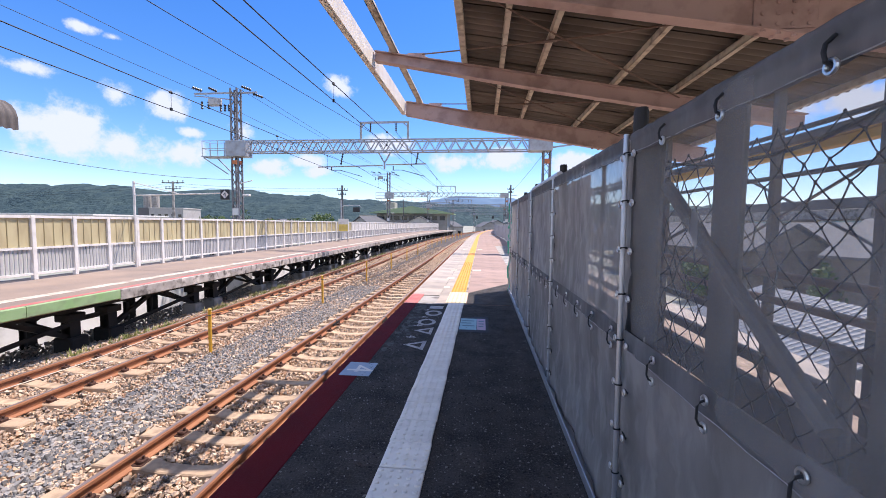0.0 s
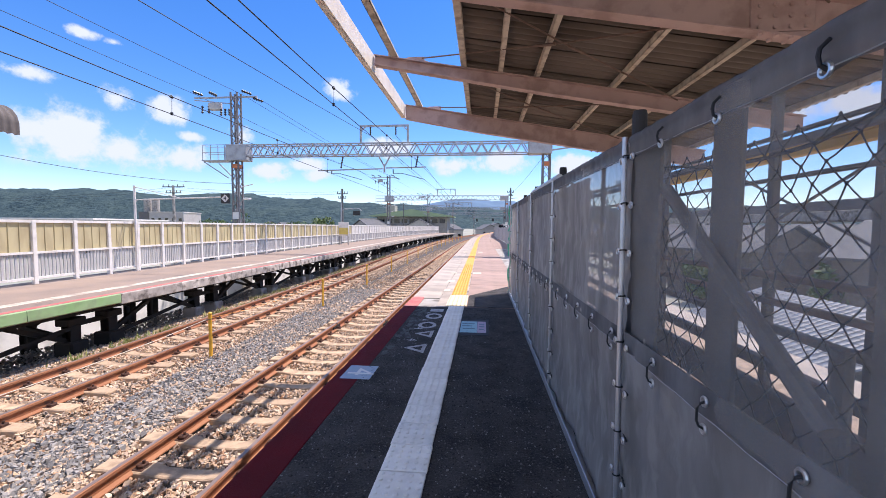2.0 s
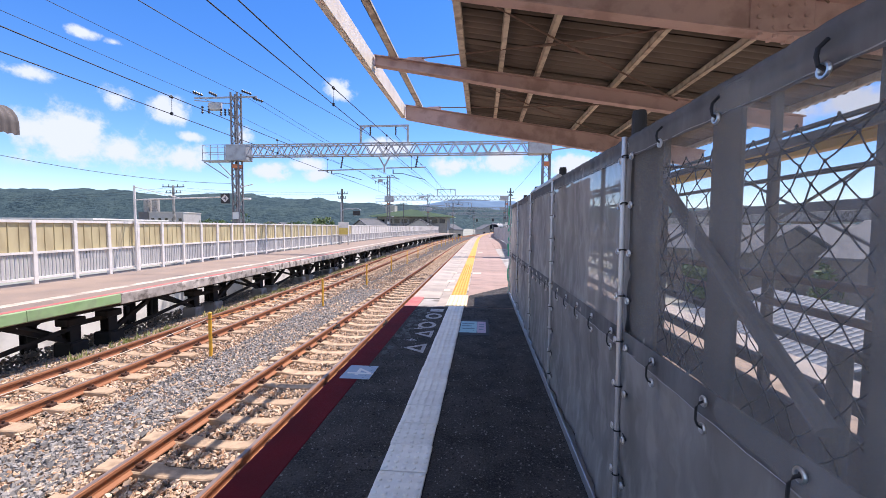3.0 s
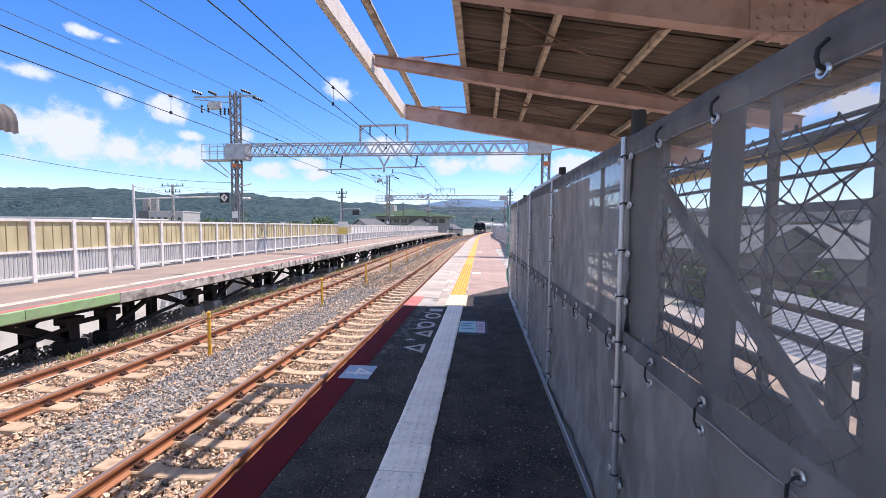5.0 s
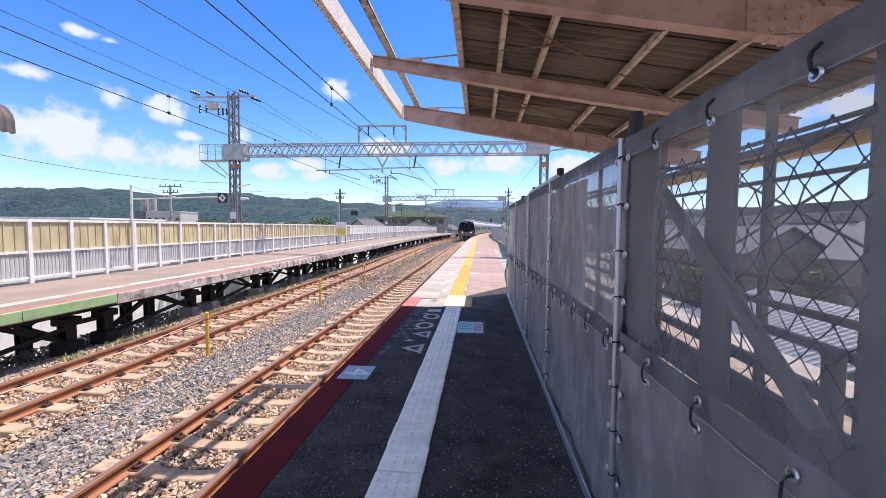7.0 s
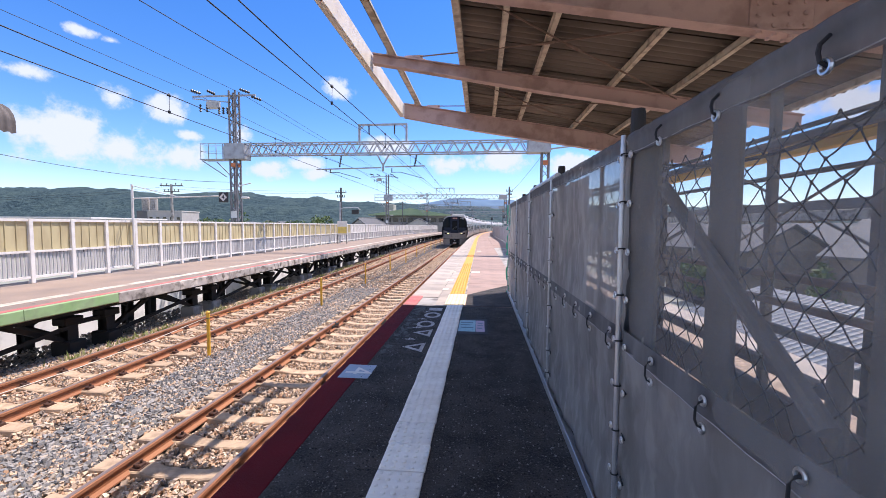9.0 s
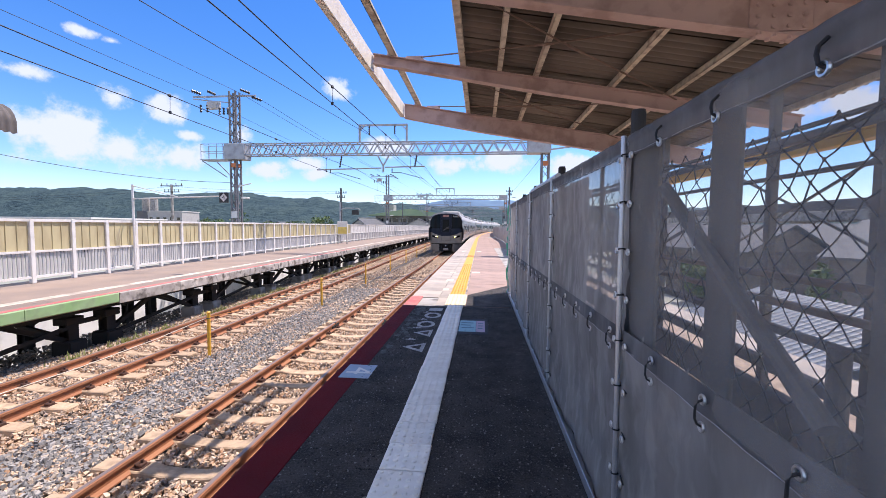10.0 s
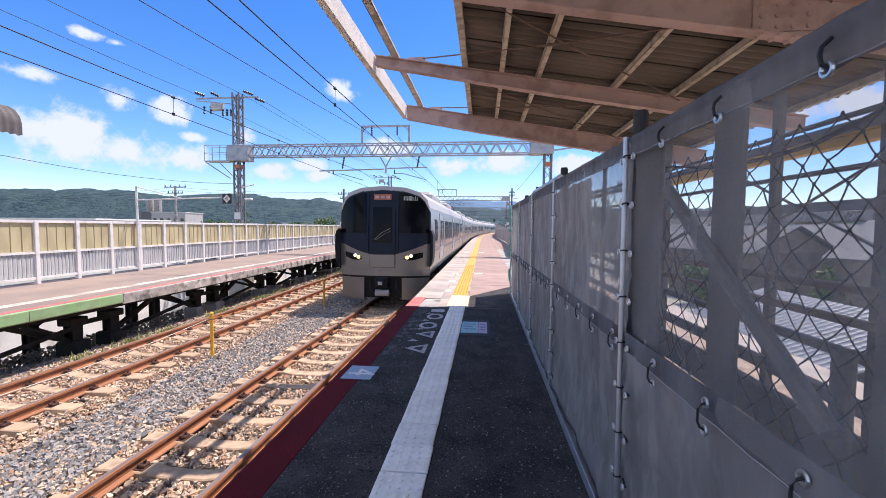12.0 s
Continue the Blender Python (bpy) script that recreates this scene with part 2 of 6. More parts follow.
M_roadwhite = mat("worn_white_marking", (.50, .49, .48), .8, colour2=(.28, .27, .27), scale=9, amount=.7, bump=.4, bump_scale=110)
M_cream = mat("cream_panel", (.54, .47, .27), .65, colour2=(.46, .40, .24), scale=2.0, amount=.7, stretch=(1, 1, .3),
              dirt_light=(.30, .22, .12), dirt_light_amount=.35, dirt_light_scale=3, pieces=.05)
M_slat = mat("grey_slat", (.47, .465, .46), .6, colour2=(.37, .365, .36), scale=3, amount=.7, dirt_light=(.22, .20, .18), dirt_light_amount=.45,
             dirt_light_scale=4, pieces=.08)
# near-black base also holds the shade under the far deck
M_undershade = mat("shaded_trestle_steel", (.013, .0125, .012), .85, .0, colour2=(.028, .020, .015), scale=4, amount=.7, bump=.3)
M_green = mat("green_edge_paint", (.25, .42, .17), .75, colour2=(.32, .44, .24), scale=3, amount=.8, dirt_light=(.2, .2, .15),
              dirt_light_amount=.5, dirt_light_scale=4)
M_beam = mat("pinkish_brown_beam_paint", (.57, .40, .36), .6, colour2=(.49, .34, .30), scale=2.5, amount=.8, bump=.15, bump_scale=30,
             dirt_light=(.26, .15, .12), dirt_light_amount=.45, dirt_light_scale=5)
M_purlin = mat("tan_purlin_paint", (.70, .61, .49), .65, colour2=(.56, .47, .37), scale=3, amount=.8, bump=.2,
               dirt_light=(.16, .10, .07), dirt_light_amount=.55, dirt_light_scale=9)
M_fascia = mat("cream_fascia_paint", (.86, .80, .71), .5, colour2=(.78, .70, .60), scale=2, amount=.6, dirt_light=(.45, .33, .25),
               dirt_light_amount=.2, dirt_light_scale=4)
M_sheet = mat("corrugated_roof_sheet", (.23, .19, .155), .8, .0, colour2=(.145, .12, .098), scale=1.6, amount=.9, bump=.2, bump_scale=20,
              dirt_light=(.085, .065, .05), dirt_light_amount=.7, dirt_light_scale=2.2, stretch=(.3, 1, 1), pieces=.22)
M_oldsheet = mat("weathered_dark_sheet", (.15, .13, .12), .8, .1, colour2=(.09, .08, .075), scale=3, amount=.8, bump=.2, bump_scale=20)
M_rod = mat("rusty_rod", (.20, .13, .10), .7, .3, colour2=(.28, .2, .16), scale=12, amount=.8)
M_tarp = sheet_mat("grey_mesh_sheet", .62, (.46, .45, .445))
M_tarpdense = sheet_mat("dense_grey_sheet", .06, (.46, .435, .415))
M_tarplow = sheet_mat("lower_grey_sheet", .04, (.33, .312, .30))
M_tarpfar = sheet_mat("close_grey_sheet", .26, (.48, .455, .435))
M_tarphem = sheet_mat("doubled_sheet_hem", .16, (.20, .20, .205))
M_seam = mat("pale_seam_thread", (.40, .40, .42), .8, scale=30)
M_galv = mat("galvanised_pipe", (.60, .61, .64), .38, .75, colour2=(.46, .47, .50), scale=10, amount=.7, bump=.1)
M_grommet = mat("metal_grommet", (.75, .75, .74), .3, .9, scale=30)
M_black = mat("black_rubber", (.016, .017, .02), .7, colour2=(.03, .03, .033), scale=9, bump=.2)
M_brace = mat("grey_brace_pipe", (.13, .126, .126), .65, .2, colour2=(.09, .088, .088), scale=6, amount=.7, bump=.15)
M_pad = mat("black_padded_post", (.03, .031, .034), .75, colour2=(.05, .05, .055), scale=6, bump=.3, bump_scale=15)
M_darksteel = mat("dark_grey_steel", (.125, .12, .12), .65, .2, colour2=(.16, .15, .14), scale=5, amount=.7, bump=.2)
M_brownsteel = mat("brown_steel", (.20, .14, .115), .7, .1, colour2=(.27, .2, .17), scale=5, amount=.7, bump=.2)
M_gantry = mat("grey_gantry_steel", (.42, .44, .46), .55, .35, colour2=(.33, .34, .36), scale=3, amount=.7, dirt_light=(.25, .22, .2),
               dirt_light_amount=.35, dirt_light_scale=3)
M_mast = mat("dull_mast_steel", (.21, .21, .22), .6, .3, colour2=(.15, .145, .145), scale=3, amount=.7, dirt_light=(.2, .15, .12),
             dirt_light_amount=.35, dirt_light_scale=3)
M_orange = mat("orange_band", (.60, .20, .08), .6, scale=5)
M_insul = mat("dark_insulator", (.035, .033, .035), .35, scale=6)
M_wire = mat("dark_wire", (.03, .032, .036), .6, .4, scale=8)
M_post = mat("yellow_marker_post", (.85, .47, .04), .5, colour2=(.75, .38, .04), scale=6, amount=.6, dirt_light=(.45, .25, .08), dirt_light_amount=.4,
             dirt_light_scale=9)
M_rope = mat("pale_rope", (.66, .60, .50), .9, scale=20)
M_orangerope = mat("orange_rope", (.70, .30, .09), .9, scale=20)
M_signblack = mat("black_sign", (.02, .02, .022), .4, scale=4)
M_bluesheet = mat("blue_sticker", (.30, .38, .47), .55, colour2=(.38, .44, .50), scale=12, amount=.6)
M_cyan = mat("pale_cyan_print", (.27, .48, .52), .55, colour2=(.36, .53, .55), scale=10, amount=.6)
M_pink = mat("pale_pink_print", (.50, .34, .42), .55, colour2=(.44, .32, .38), scale=10, amount=.6)
M_inkblue = mat("print_grey_blue", (.12, .22, .26), .6, scale=12)
M_net = mat("green_net_edge", (.06, .42, .26), .7, colour2=(.10, .5, .34), scale=12)
M_leaf = island_mat("leaves", [(.06, .12, .03), (.09, .15, .035), (.045, .09, .025), (.12, .16, .05)], .7, .2, 30)
M_weed = island_mat("weeds", [(.30, .33, .10), (.20, .25, .07), (.42, .39, .17), (.48, .42, .22)], .8, .2, 30)
M_bark = mat("bark", (.09, .07, .05), .9, scale=8, bump=.6)
# bluish base colour: air haze is mixed into the green of the woods
M_hill = mat("hazed_wooded_hills", (.058, .092, .098), 1.0, colour2=(.030, .056, .070), scale=.035, amount=1.0, spec=.1,
             dirt_light=(.066, .100, .096), dirt_light_amount=.5, dirt_light_scale=.012, stretch=(.8, .5, 1.6), bump=1.0, bump_scale=.06)
for n_bump in [q for q in M_hill.node_tree.nodes if q.type == "BUMP"]:
    n_bump.inputs["Distance"].default_value = 12.0
# far ridge: its blue is all haze, put into the colour
M_hillfar = mat("hazed_distant_hills", (.11, .19, .29), 1.0, colour2=(.09, .16, .25), scale=.004, amount=.8)
M_ground = mat("town_ground", (.33, .32, .27), .95, colour2=(.20, .22, .15), scale=.02, amount=.9, dirt_light=(.34, .33, .31), dirt_light_amount=.7,
               dirt_light_scale=.05)
M_wall = mat("plaster_wall", (.46, .44, .41), .85, colour2=(.36, .345, .32), scale=1.2, amount=.6, dirt_light=(.35, .32, .28), dirt_light_amount=.35,
             dirt_light_scale=.7, pieces=.35)
M_woodwall = mat("weathered_brown_wall", (.20, .175, .15), .85, colour2=(.12, .105, .09), scale=1.5, amount=.8, pieces=.3)
M_rooftile = mat("grey_roof_tiles", (.085, .09, .10), .8, colour2=(.13, .135, .145), scale=1.5, amount=.7, pieces=.25)
M_greenroof = mat("green_roof", (.30, .40, .22), .7, colour2=(.36, .44, .26), scale=.4, amount=.7)
M_bluetile = mat("blue_grey_glazed_tile", (.085, .11, .15), .5, colour2=(.15, .17, .20), scale=4, amount=.7, pieces=.15)
M_glassdark = mat("dark_window_glass", (.012, .015, .02), .06, colour2=(.02, .025, .03), scale=1.0, spec=.6)
M_stainless = mat("stainless_body", (.38, .375, .365), .35, .5, colour2=(.31, .305, .295), scale=2.0, amount=.6, stretch=(1, .15, 3))
M_trainsilver = mat("silver_train_paint", (.225, .215, .20), .34, .6, colour2=(.19, .18, .168), scale=1.6, amount=.6)
M_trainroof = mat("pale_train_roof", (.42, .41, .40), .6, .1, colour2=(.40, .395, .385), scale=2, amount=.7)
M_navy = mat("dark_navy_paint", (.014, .020, .034), .35, spec=.14, colour2=(.019, .026, .043), scale=2, amount=.5)
M_trainglass = mat("black_train_glass", (.004, .005, .006), .12, scale=1.0, spec=.13)
M_underframe = mat("underframe", (.014, .013, .0125), .8, .2, scale=3, bump=.2)
M_door = mat("train_door", (.50, .51, .52), .35, .6, colour2=(.44, .45, .46), scale=2, amount=.5)
M_stripe = mat("dull_grey_trim", (.20, .195, .19), .4, scale=3)
M_headlamp = glow("headlamp_glow", (1.0, .96, .82), 1.3)
M_amber = glow("yellow_lamp_glow", (.95, .85, .15), 2.5)
M_led = glow("orange_led", (.36, .11, .06), .05)
M_ledwhite = glow("white_led", (.45, .48, .47), .10)
M_yellowbeam = mat("yellow_ochre_beam", (.75, .44, .07), .6, colour2=(.58, .34, .08), scale=3, amount=.7)
M_poster = mat("yellow_notice", (.80, .62, .16), .6, scale=4)

# ---------------------------------------------------------------- mesh helpers


class Mesh:
    """Gathers vertices and faces of one mesh."""

    def __init__(self):
        self.v, self.f, self.mi = [], [], []

    def add(self, verts, faces, mi=0):
        o = len(self.v)
        self.v.extend(tuple(p) for p in verts)
        for f in faces:
            self.f.append(tuple(i + o for i in f))
            self.mi.append(mi)
        return self

    def box(self, lo, hi, mi=0, m=None, c=0.0):
        """A box between two corners; c: width of its chamfered edges."""
        x0, y0, z0 = lo
        x1, y1, z1 = hi
        if c <= 0:
            vs = [(x, y, z) for z in (z0, z1) for y in (y0, y1) for x in (x0, x1)]
            fs = [(0, 2, 3, 1), (4, 5, 7, 6), (0, 1, 5, 4), (2, 6, 7, 3), (0, 4, 6, 2), (1, 3, 7, 5)]
        else:
            vs, fs, idx = [], [], {}
            for i, x in enumerate((x0, x1)):
                for j, y in enumerate((y0, y1)):
                    for k, z in enumerate((z0, z1)):
                        sx, sy, sz = (c if i == 0 else -c), (c if j == 0 else -c), (c if k == 0 else -c)
                        for a, p in enumerate(((x, y + sy, z + sz), (x + sx, y, z + sz), (x + sx, y + sy, z))):
                            idx[i, j, k, a] = len(vs)
                            vs.append(p)
            g = idx
            for i in (0, 1):
                q = [g[i, 0, 0, 0], g[i, 1, 0, 0], g[i, 1, 1, 0], g[i, 0, 1, 0]]
                fs.append(tuple(q if i else q[::-1]))
                q = [g[0, i, 0, 1], g[0, i, 1, 1], g[1, i, 1, 1], g[1, i, 0, 1]]
                fs.append(tuple(q if i else q[::-1]))
                q = [g[0, 0, i, 2], g[1, 0, i, 2], g[1, 1, i, 2], g[0, 1, i, 2]]
                fs.append(tuple(q if i else q[::-1]))
            for a in (0, 1):
                for b in (0, 1):
                    fs.append((g[a, b, 0, 0], g[a, b, 1, 0], g[a, b, 1, 1], g[a, b, 0, 1]))
                    fs.append((g[a, 0, b, 0], g[a, 1, b, 0], g[a, 1, b, 2], g[a, 0, b, 2]))
                    fs.append((g[0, a, b, 1], g[1, a, b, 1], g[1, a, b, 2], g[0, a, b, 2]))
                    for d in (0, 1):
                        fs.append((g[a, b, d, 0], g[a, b, d, 1], g[a, b, d, 2]))
        if m is not None:
            vs = [m @ Vector(p) for p in vs]
        return self.add(vs, fs, mi)

    def tube(self, pts, r, n=6, mi=0, cap=True):
        """A round bar through points."""
        pts = [Vector(p) for p in pts]
        rings = []
        ref = None
        for i, p in enumerate(pts):
            d = (pts[min(i + 1, len(pts) - 1)] - pts[max(i - 1, 0)]).normalized()
            if ref is None or abs(ref.dot(d)) > .95:
                ref = Vector((0, 0, 1)) if abs(d.z) < .9 else Vector((1, 0, 0))
            s = d.cross(ref).normalized()
            u = s.cross(d)
            rr = r[i] if isinstance(r, (list, tuple)) else r
            rings.append([p + (s * math.cos(a) + u * math.sin(a)) * rr for a in (2 * math.pi * k / n for k in range(n))])
        vs = [q for ring in rings for q in ring]
        fs = [(i * n + k, i * n + (k + 1) % n, (i + 1) * n + (k + 1) % n, (i + 1) * n + k)
              for i in range(len(pts) - 1) for k in range(n)]
        if cap:
            fs += [tuple(range(n))[::-1], tuple((len(pts) - 1) * n + k for k in range(n))]
        return self.add(vs, fs, mi)

    def bar(self, a, b, w, h, mi=0, up=(0, 0, 1)):
        """A rectangular bar from a to b."""
        a, b = Vector(a), Vector(b)
        d = (b - a).normalized()
        u = Vector(up)
        if abs(u.dot(d)) > .98:
            u = Vector((0, 1, 0))
        s = d.cross(u).normalized()
        u = s.cross(d)
        vs = [p + s * (i * w / 2) + u * (j * h / 2) for p in (a, b) for i, j in ((-1, -1), (1, -1), (1, 1), (-1, 1))]
        return self.add(vs, [(0, 1, 2, 3), (7, 6, 5, 4), (0, 4, 5, 1), (1, 5, 6, 2), (2, 6, 7, 3), (3, 7, 4, 0)], mi)

    def sweep(self, rings, closed=True, cap=True, mi=0):
        """Skin over rings of equal length."""
        n = len(rings[0])
        vs = [p for r in rings for p in r]
        k1 = n if closed else n - 1
        fs = [(i * n + k, (i + 1) * n + k, (i + 1) * n + (k + 1) % n, i * n + (k + 1) % n)
              for i in range(len(rings) - 1) for k in range(k1)]
        if closed and cap:
            fs += [tuple(range(n)), tuple((len(rings) - 1) * n + k for k in range(n))[::-1]]
        return self.add(vs, fs, mi)

    def data(self, name, *mats, smooth=False):
        me = bpy.data.meshes.new(name)
        me.from_pydata(self.v, [], self.f)
        for m in mats:
            me.materials.append(m)
        me.polygons.foreach_set("material_index", self.mi)
        if smooth:
            me.polygons.foreach_set("use_smooth", [True] * len(self.f))
        bm = bmesh.new()
        bm.from_mesh(me)
        bmesh.ops.recalc_face_normals(bm, faces=bm.faces)
        bm.to_mesh(me)
        bm.free()
        me.update()
        return me


def part(name, mesh, material, parent=None, label="", smooth=False):
    """One mesh object under a thing or under a part."""
    mats = material if isinstance(material, (list, tuple)) else (material,)
    ob = new(name, mesh.data(name, *mats, smooth=smooth) if isinstance(mesh, Mesh) else mesh)
    if parent is not None:
        ob.parent = parent
    if label:
        ob["label"] = label
    return ob


def thing(name, label, category, group="", at=(0, 0, 0), kind=""):
    ob = new(name)
    ob.location = at
    return tagged(ob, label, category, group, kind)


def writing(name, body, size, m, material, parent=None, depth=0.002, label=""):
    """Raised letters as a mesh, centred, in the plane of m."""
    cu = bpy.data.curves.new(name, "FONT")
    cu.body, cu.size, cu.extrude, cu.align_x, cu.align_y = body, size, depth, "CENTER", "CENTER"
    cu.resolution_u = 3
    tmp = new(name, cu)
    dg = bpy.context.evaluated_depsgraph_get()
    me = bpy.data.meshes.new_from_object(tmp.evaluated_get(dg))
    bpy.data.objects.remove(tmp)
    me.transform(m)
    me.materials.clear()
    me.materials.append(material)
    return part(name, me, material, parent, label)


# ---------------------------------------------------------------- the line of the track
TRACK_X, RADIUS, STRAIGHT = -3.10, 660.0, 45.0
RAIL_Z, BED_Z = -0.94, -1.12


def along(s, off=0.0, z=0.0):
    """A point at distance s along the near track, off metres to its right."""
    if s <= STRAIGHT:
        return Vector((TRACK_X + off, s, z))
    a = (s - STRAIGHT) / RADIUS
    r = RADIUS - off
    return Vector((TRACK_X + RADIUS - r * math.cos(a), STRAIGHT + r * math.sin(a), z))


def heading(s):
    return -math.degrees(max(0.0, s - STRAIGHT) / RADIUS)


def spread(s):
    """How far the second track and its platform stand off from the first."""
    return -0.018 * (min(max(s, 8.0), 55.0) - 8.0)


def steps(a, b, near=2.0, far=6.0):
    out = [a]
    while out[-1] < b:
        out.append(min(b, out[-1] + (near if out[-1] < 40 else far)))
    return out

# ---------------------------------------------------------------- ground, bed and hills


def build_ground():
    xs = [-4000, -1200, -300, -80, -30, -22, -10.2, -9.75, 4.6, 6.0, 9.5, 30, 80, 300, 1200, 4000]
    zs = [-6, -6, -6, -6, -5, -5, -5, -1.5, -1.34, -1.6, -5.4, -6, -6, -6, -6, -6]
    m = Mesh()
    rings = []
    for s in (-400, -60, 0, 20, 45, 80, 120, 170, 240, 330, 500, 900, 2000, 4500):
        q = along(min(s, 330.0))
        extra = max(0, s - 330)
        a = radians(heading(min(s, 330)))
        rings.append([(q.x + (x - TRACK_X) * math.cos(a) - math.sin(a) * extra if abs(x) < 100 else x,
                       q.y + (x - TRACK_X) * math.sin(a) * (1 if abs(x) < 100 else 0) + extra, z) for x, z in zip(xs, zs)])
    m.sweep(rings, closed=False)
    tagged(part("ground", m, M_ground), "flat town ground with a low railway embankment", "ground", kind="structure")


def hill_range(name, y0, depth, heights, x_step, seed, material, label):
    """A long ridge whose crest follows a list of (x, height)."""
    rnd = random.Random(seed)
    m = Mesh()
    x0, x1 = heights[0][0], heights[-1][0]
    n = int((x1 - x0) / x_step)
    rows = 22
    vs = []
    for j in range(rows + 1):
        v = j / rows
        for i in range(n + 1):
            x = x0 + i * x_step
            for (a, ha), (b, hb) in zip(heights, heights[1:]):
                if a <= x <= b:
                    u = (x - a) / (b - a)
                    u = u * u * (3 - 2 * u)
                    h = ha + (hb - ha) * u
                    break
            f = math.sin(v * math.pi * .5) ** 1.3
            bump = noise.fractal(Vector((x * .004, v * 4 + seed, 0)), 1.0, 2.0, 5)
            ridge = noise.noise(Vector((x * .02, v * 9, seed)))
            h += 16 * noise.noise(Vector((x * .006, seed, 2))) + 9 * noise.noise(Vector((x * .017, seed, 5))) + 3 * noise.noise(Vector((x * .05, seed, 9)))
            vs.append((x + ridge * 4, y0 + depth * v + bump * 12, -8 + (h + 8) * f + bump * h * .10 * math.sin(v * math.pi * .93 + .2)
                       + ridge * 3 * v + rnd.uniform(-2.0, 2.0) * v))
    w = n + 1
    m.add(vs, [(j * w + i, j * w + i + 1, (j + 1) * w + i + 1, (j + 1) * w + i) for j in range(rows) for i in range(n)])
    # back slope
    tagged(part(name, m, material, smooth=True), label, "hills", kind="structure")


build_ground()
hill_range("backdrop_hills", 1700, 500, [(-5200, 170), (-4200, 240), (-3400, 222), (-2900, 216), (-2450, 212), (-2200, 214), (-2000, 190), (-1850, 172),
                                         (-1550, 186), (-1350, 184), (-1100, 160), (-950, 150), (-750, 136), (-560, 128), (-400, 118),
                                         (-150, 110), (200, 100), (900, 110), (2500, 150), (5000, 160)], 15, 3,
           M_hill, "dark green wooded hills along the horizon, tinted with haze")
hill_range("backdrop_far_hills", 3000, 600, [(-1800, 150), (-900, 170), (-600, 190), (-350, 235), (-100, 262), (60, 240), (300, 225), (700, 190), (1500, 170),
                                             (3000, 150)], 40, 8, M_hillfar, "distant mountain ridge coloured blue for haze")


def rail_rings(off, s0, s1, shrink=0.0):
    prof = [(-.0325, 0), (-.0325, -.032), (-.009, -.045), (-.009, -.118), (-.061, -.135), (-.061, -.150), (.061, -.150), (.061, -.135),
            (.009, -.118), (.009, -.045), (.0325, -.032), (.0325, 0), (.024, .006), (-.024, .006)]
    rings = []
    for s in steps(s0, s1, 3.0, 6.0):
        rings.append([along(s, off(s) + p, RAIL_Z - .006 + z) for p, z in prof])
    return rings


def sleeper_mesh():
    """A prestressed concrete sleeper: deeper ends, lower waist, sloping sides."""
    m = Mesh()
    rings = []
    for x, top, half in ((-1.0, -.145, .085), (-.97, -.125, .105), (-.72, -.125, .11), (-.40, -.135, .105), (-.25, -.165, .095), (0, -.172, .092),
                         (.25, -.165, .095), (.40, -.135, .105), (.72, -.125, .11), (.97, -.125, .105), (1.0, -.145, .085)):
        rings.append([(x, -half - .03, -.32), (x, -half, top - .012), (x, -half + .015, top), (x, half - .015, top), (x, half, top - .012),
                      (x, half + .03, -.32)])
    m.sweep(rings)
    return m.data("sleeper", M_sleeper)


def clip_mesh():
    """Rail fastening: plate, two bent clips and bolts on one rail seat."""
    m = Mesh()
    m.box((-.13, -.075, -.155), (.13, .075, -.122), c=.008)
    for sx in (-1, 1):
        m.box((sx * .085 - .032, -.05, -.13), (sx * .085 + .032, .05, -.085), c=.012)
        m.tube([(sx * .095, 0, -.10), (sx * .095, 0, -.052)], .016, 6)
        m.box((sx * .045 - .02, -.035, -.112), (sx * .045 + .02, .035, -.092), c=.005)
    return m


def build_track(off, s_end, label, seed):
    rnd = random.Random(seed)
    t = thing("railway_track", label, "railway track", "railway tracks", kind="structure")
    for name, d in (("rail", -.566), ("rail", .566)):
        m = Mesh()
        m.sweep(rail_rings(lambda s: off(s) + d, -6, s_end))
        head = Mesh()
        head.sweep([[along(s, off(s) + d + p, RAIL_Z + z) for p, z in ((-.022, .0015), (.022, .0015), (.022, .004), (-.022, .004))]
                    for s in steps(-6, s_end, 3.0, 6.0)])
        r = part(name, m, M_railside, t, "rust-brown steel rail")
        part("rail_head", head, M_railtop, r, "worn bright running surface")
    sm = sleeper_mesh()
    clips = Mesh()
    base = clip_mesh()
    s, n = -6.18, 0
    while s < 120:
        p = along(s, off(s), RAIL_Z)
        if n < 150:
            ob = part("sleeper", sm, M_sleeper, t)
            ob.matrix_basis = pose(p.x + rnd.uniform(-.012, .012), p.y + rnd.uniform(-.01, .01), p.z, 0, 0, heading(s) + rnd.uniform(-.4, .4))
        for d in (-.566, .566):
            q = along(s, off(s) + d, RAIL_Z)
            mm = pose(q.x, q.y, q.z, 0, 0, heading(s))
            if s < 30:
                clips.add([mm @ Vector(v) for v in base.v], base.f)
        s += .585
        n += 1
    c = part("rail_fastenings", clips, M_rust, t, "rusty rail clips and bolts")
    c["kind"] = "stuff"
    return t


def far_off(s):
    return -3.62 + spread(s)


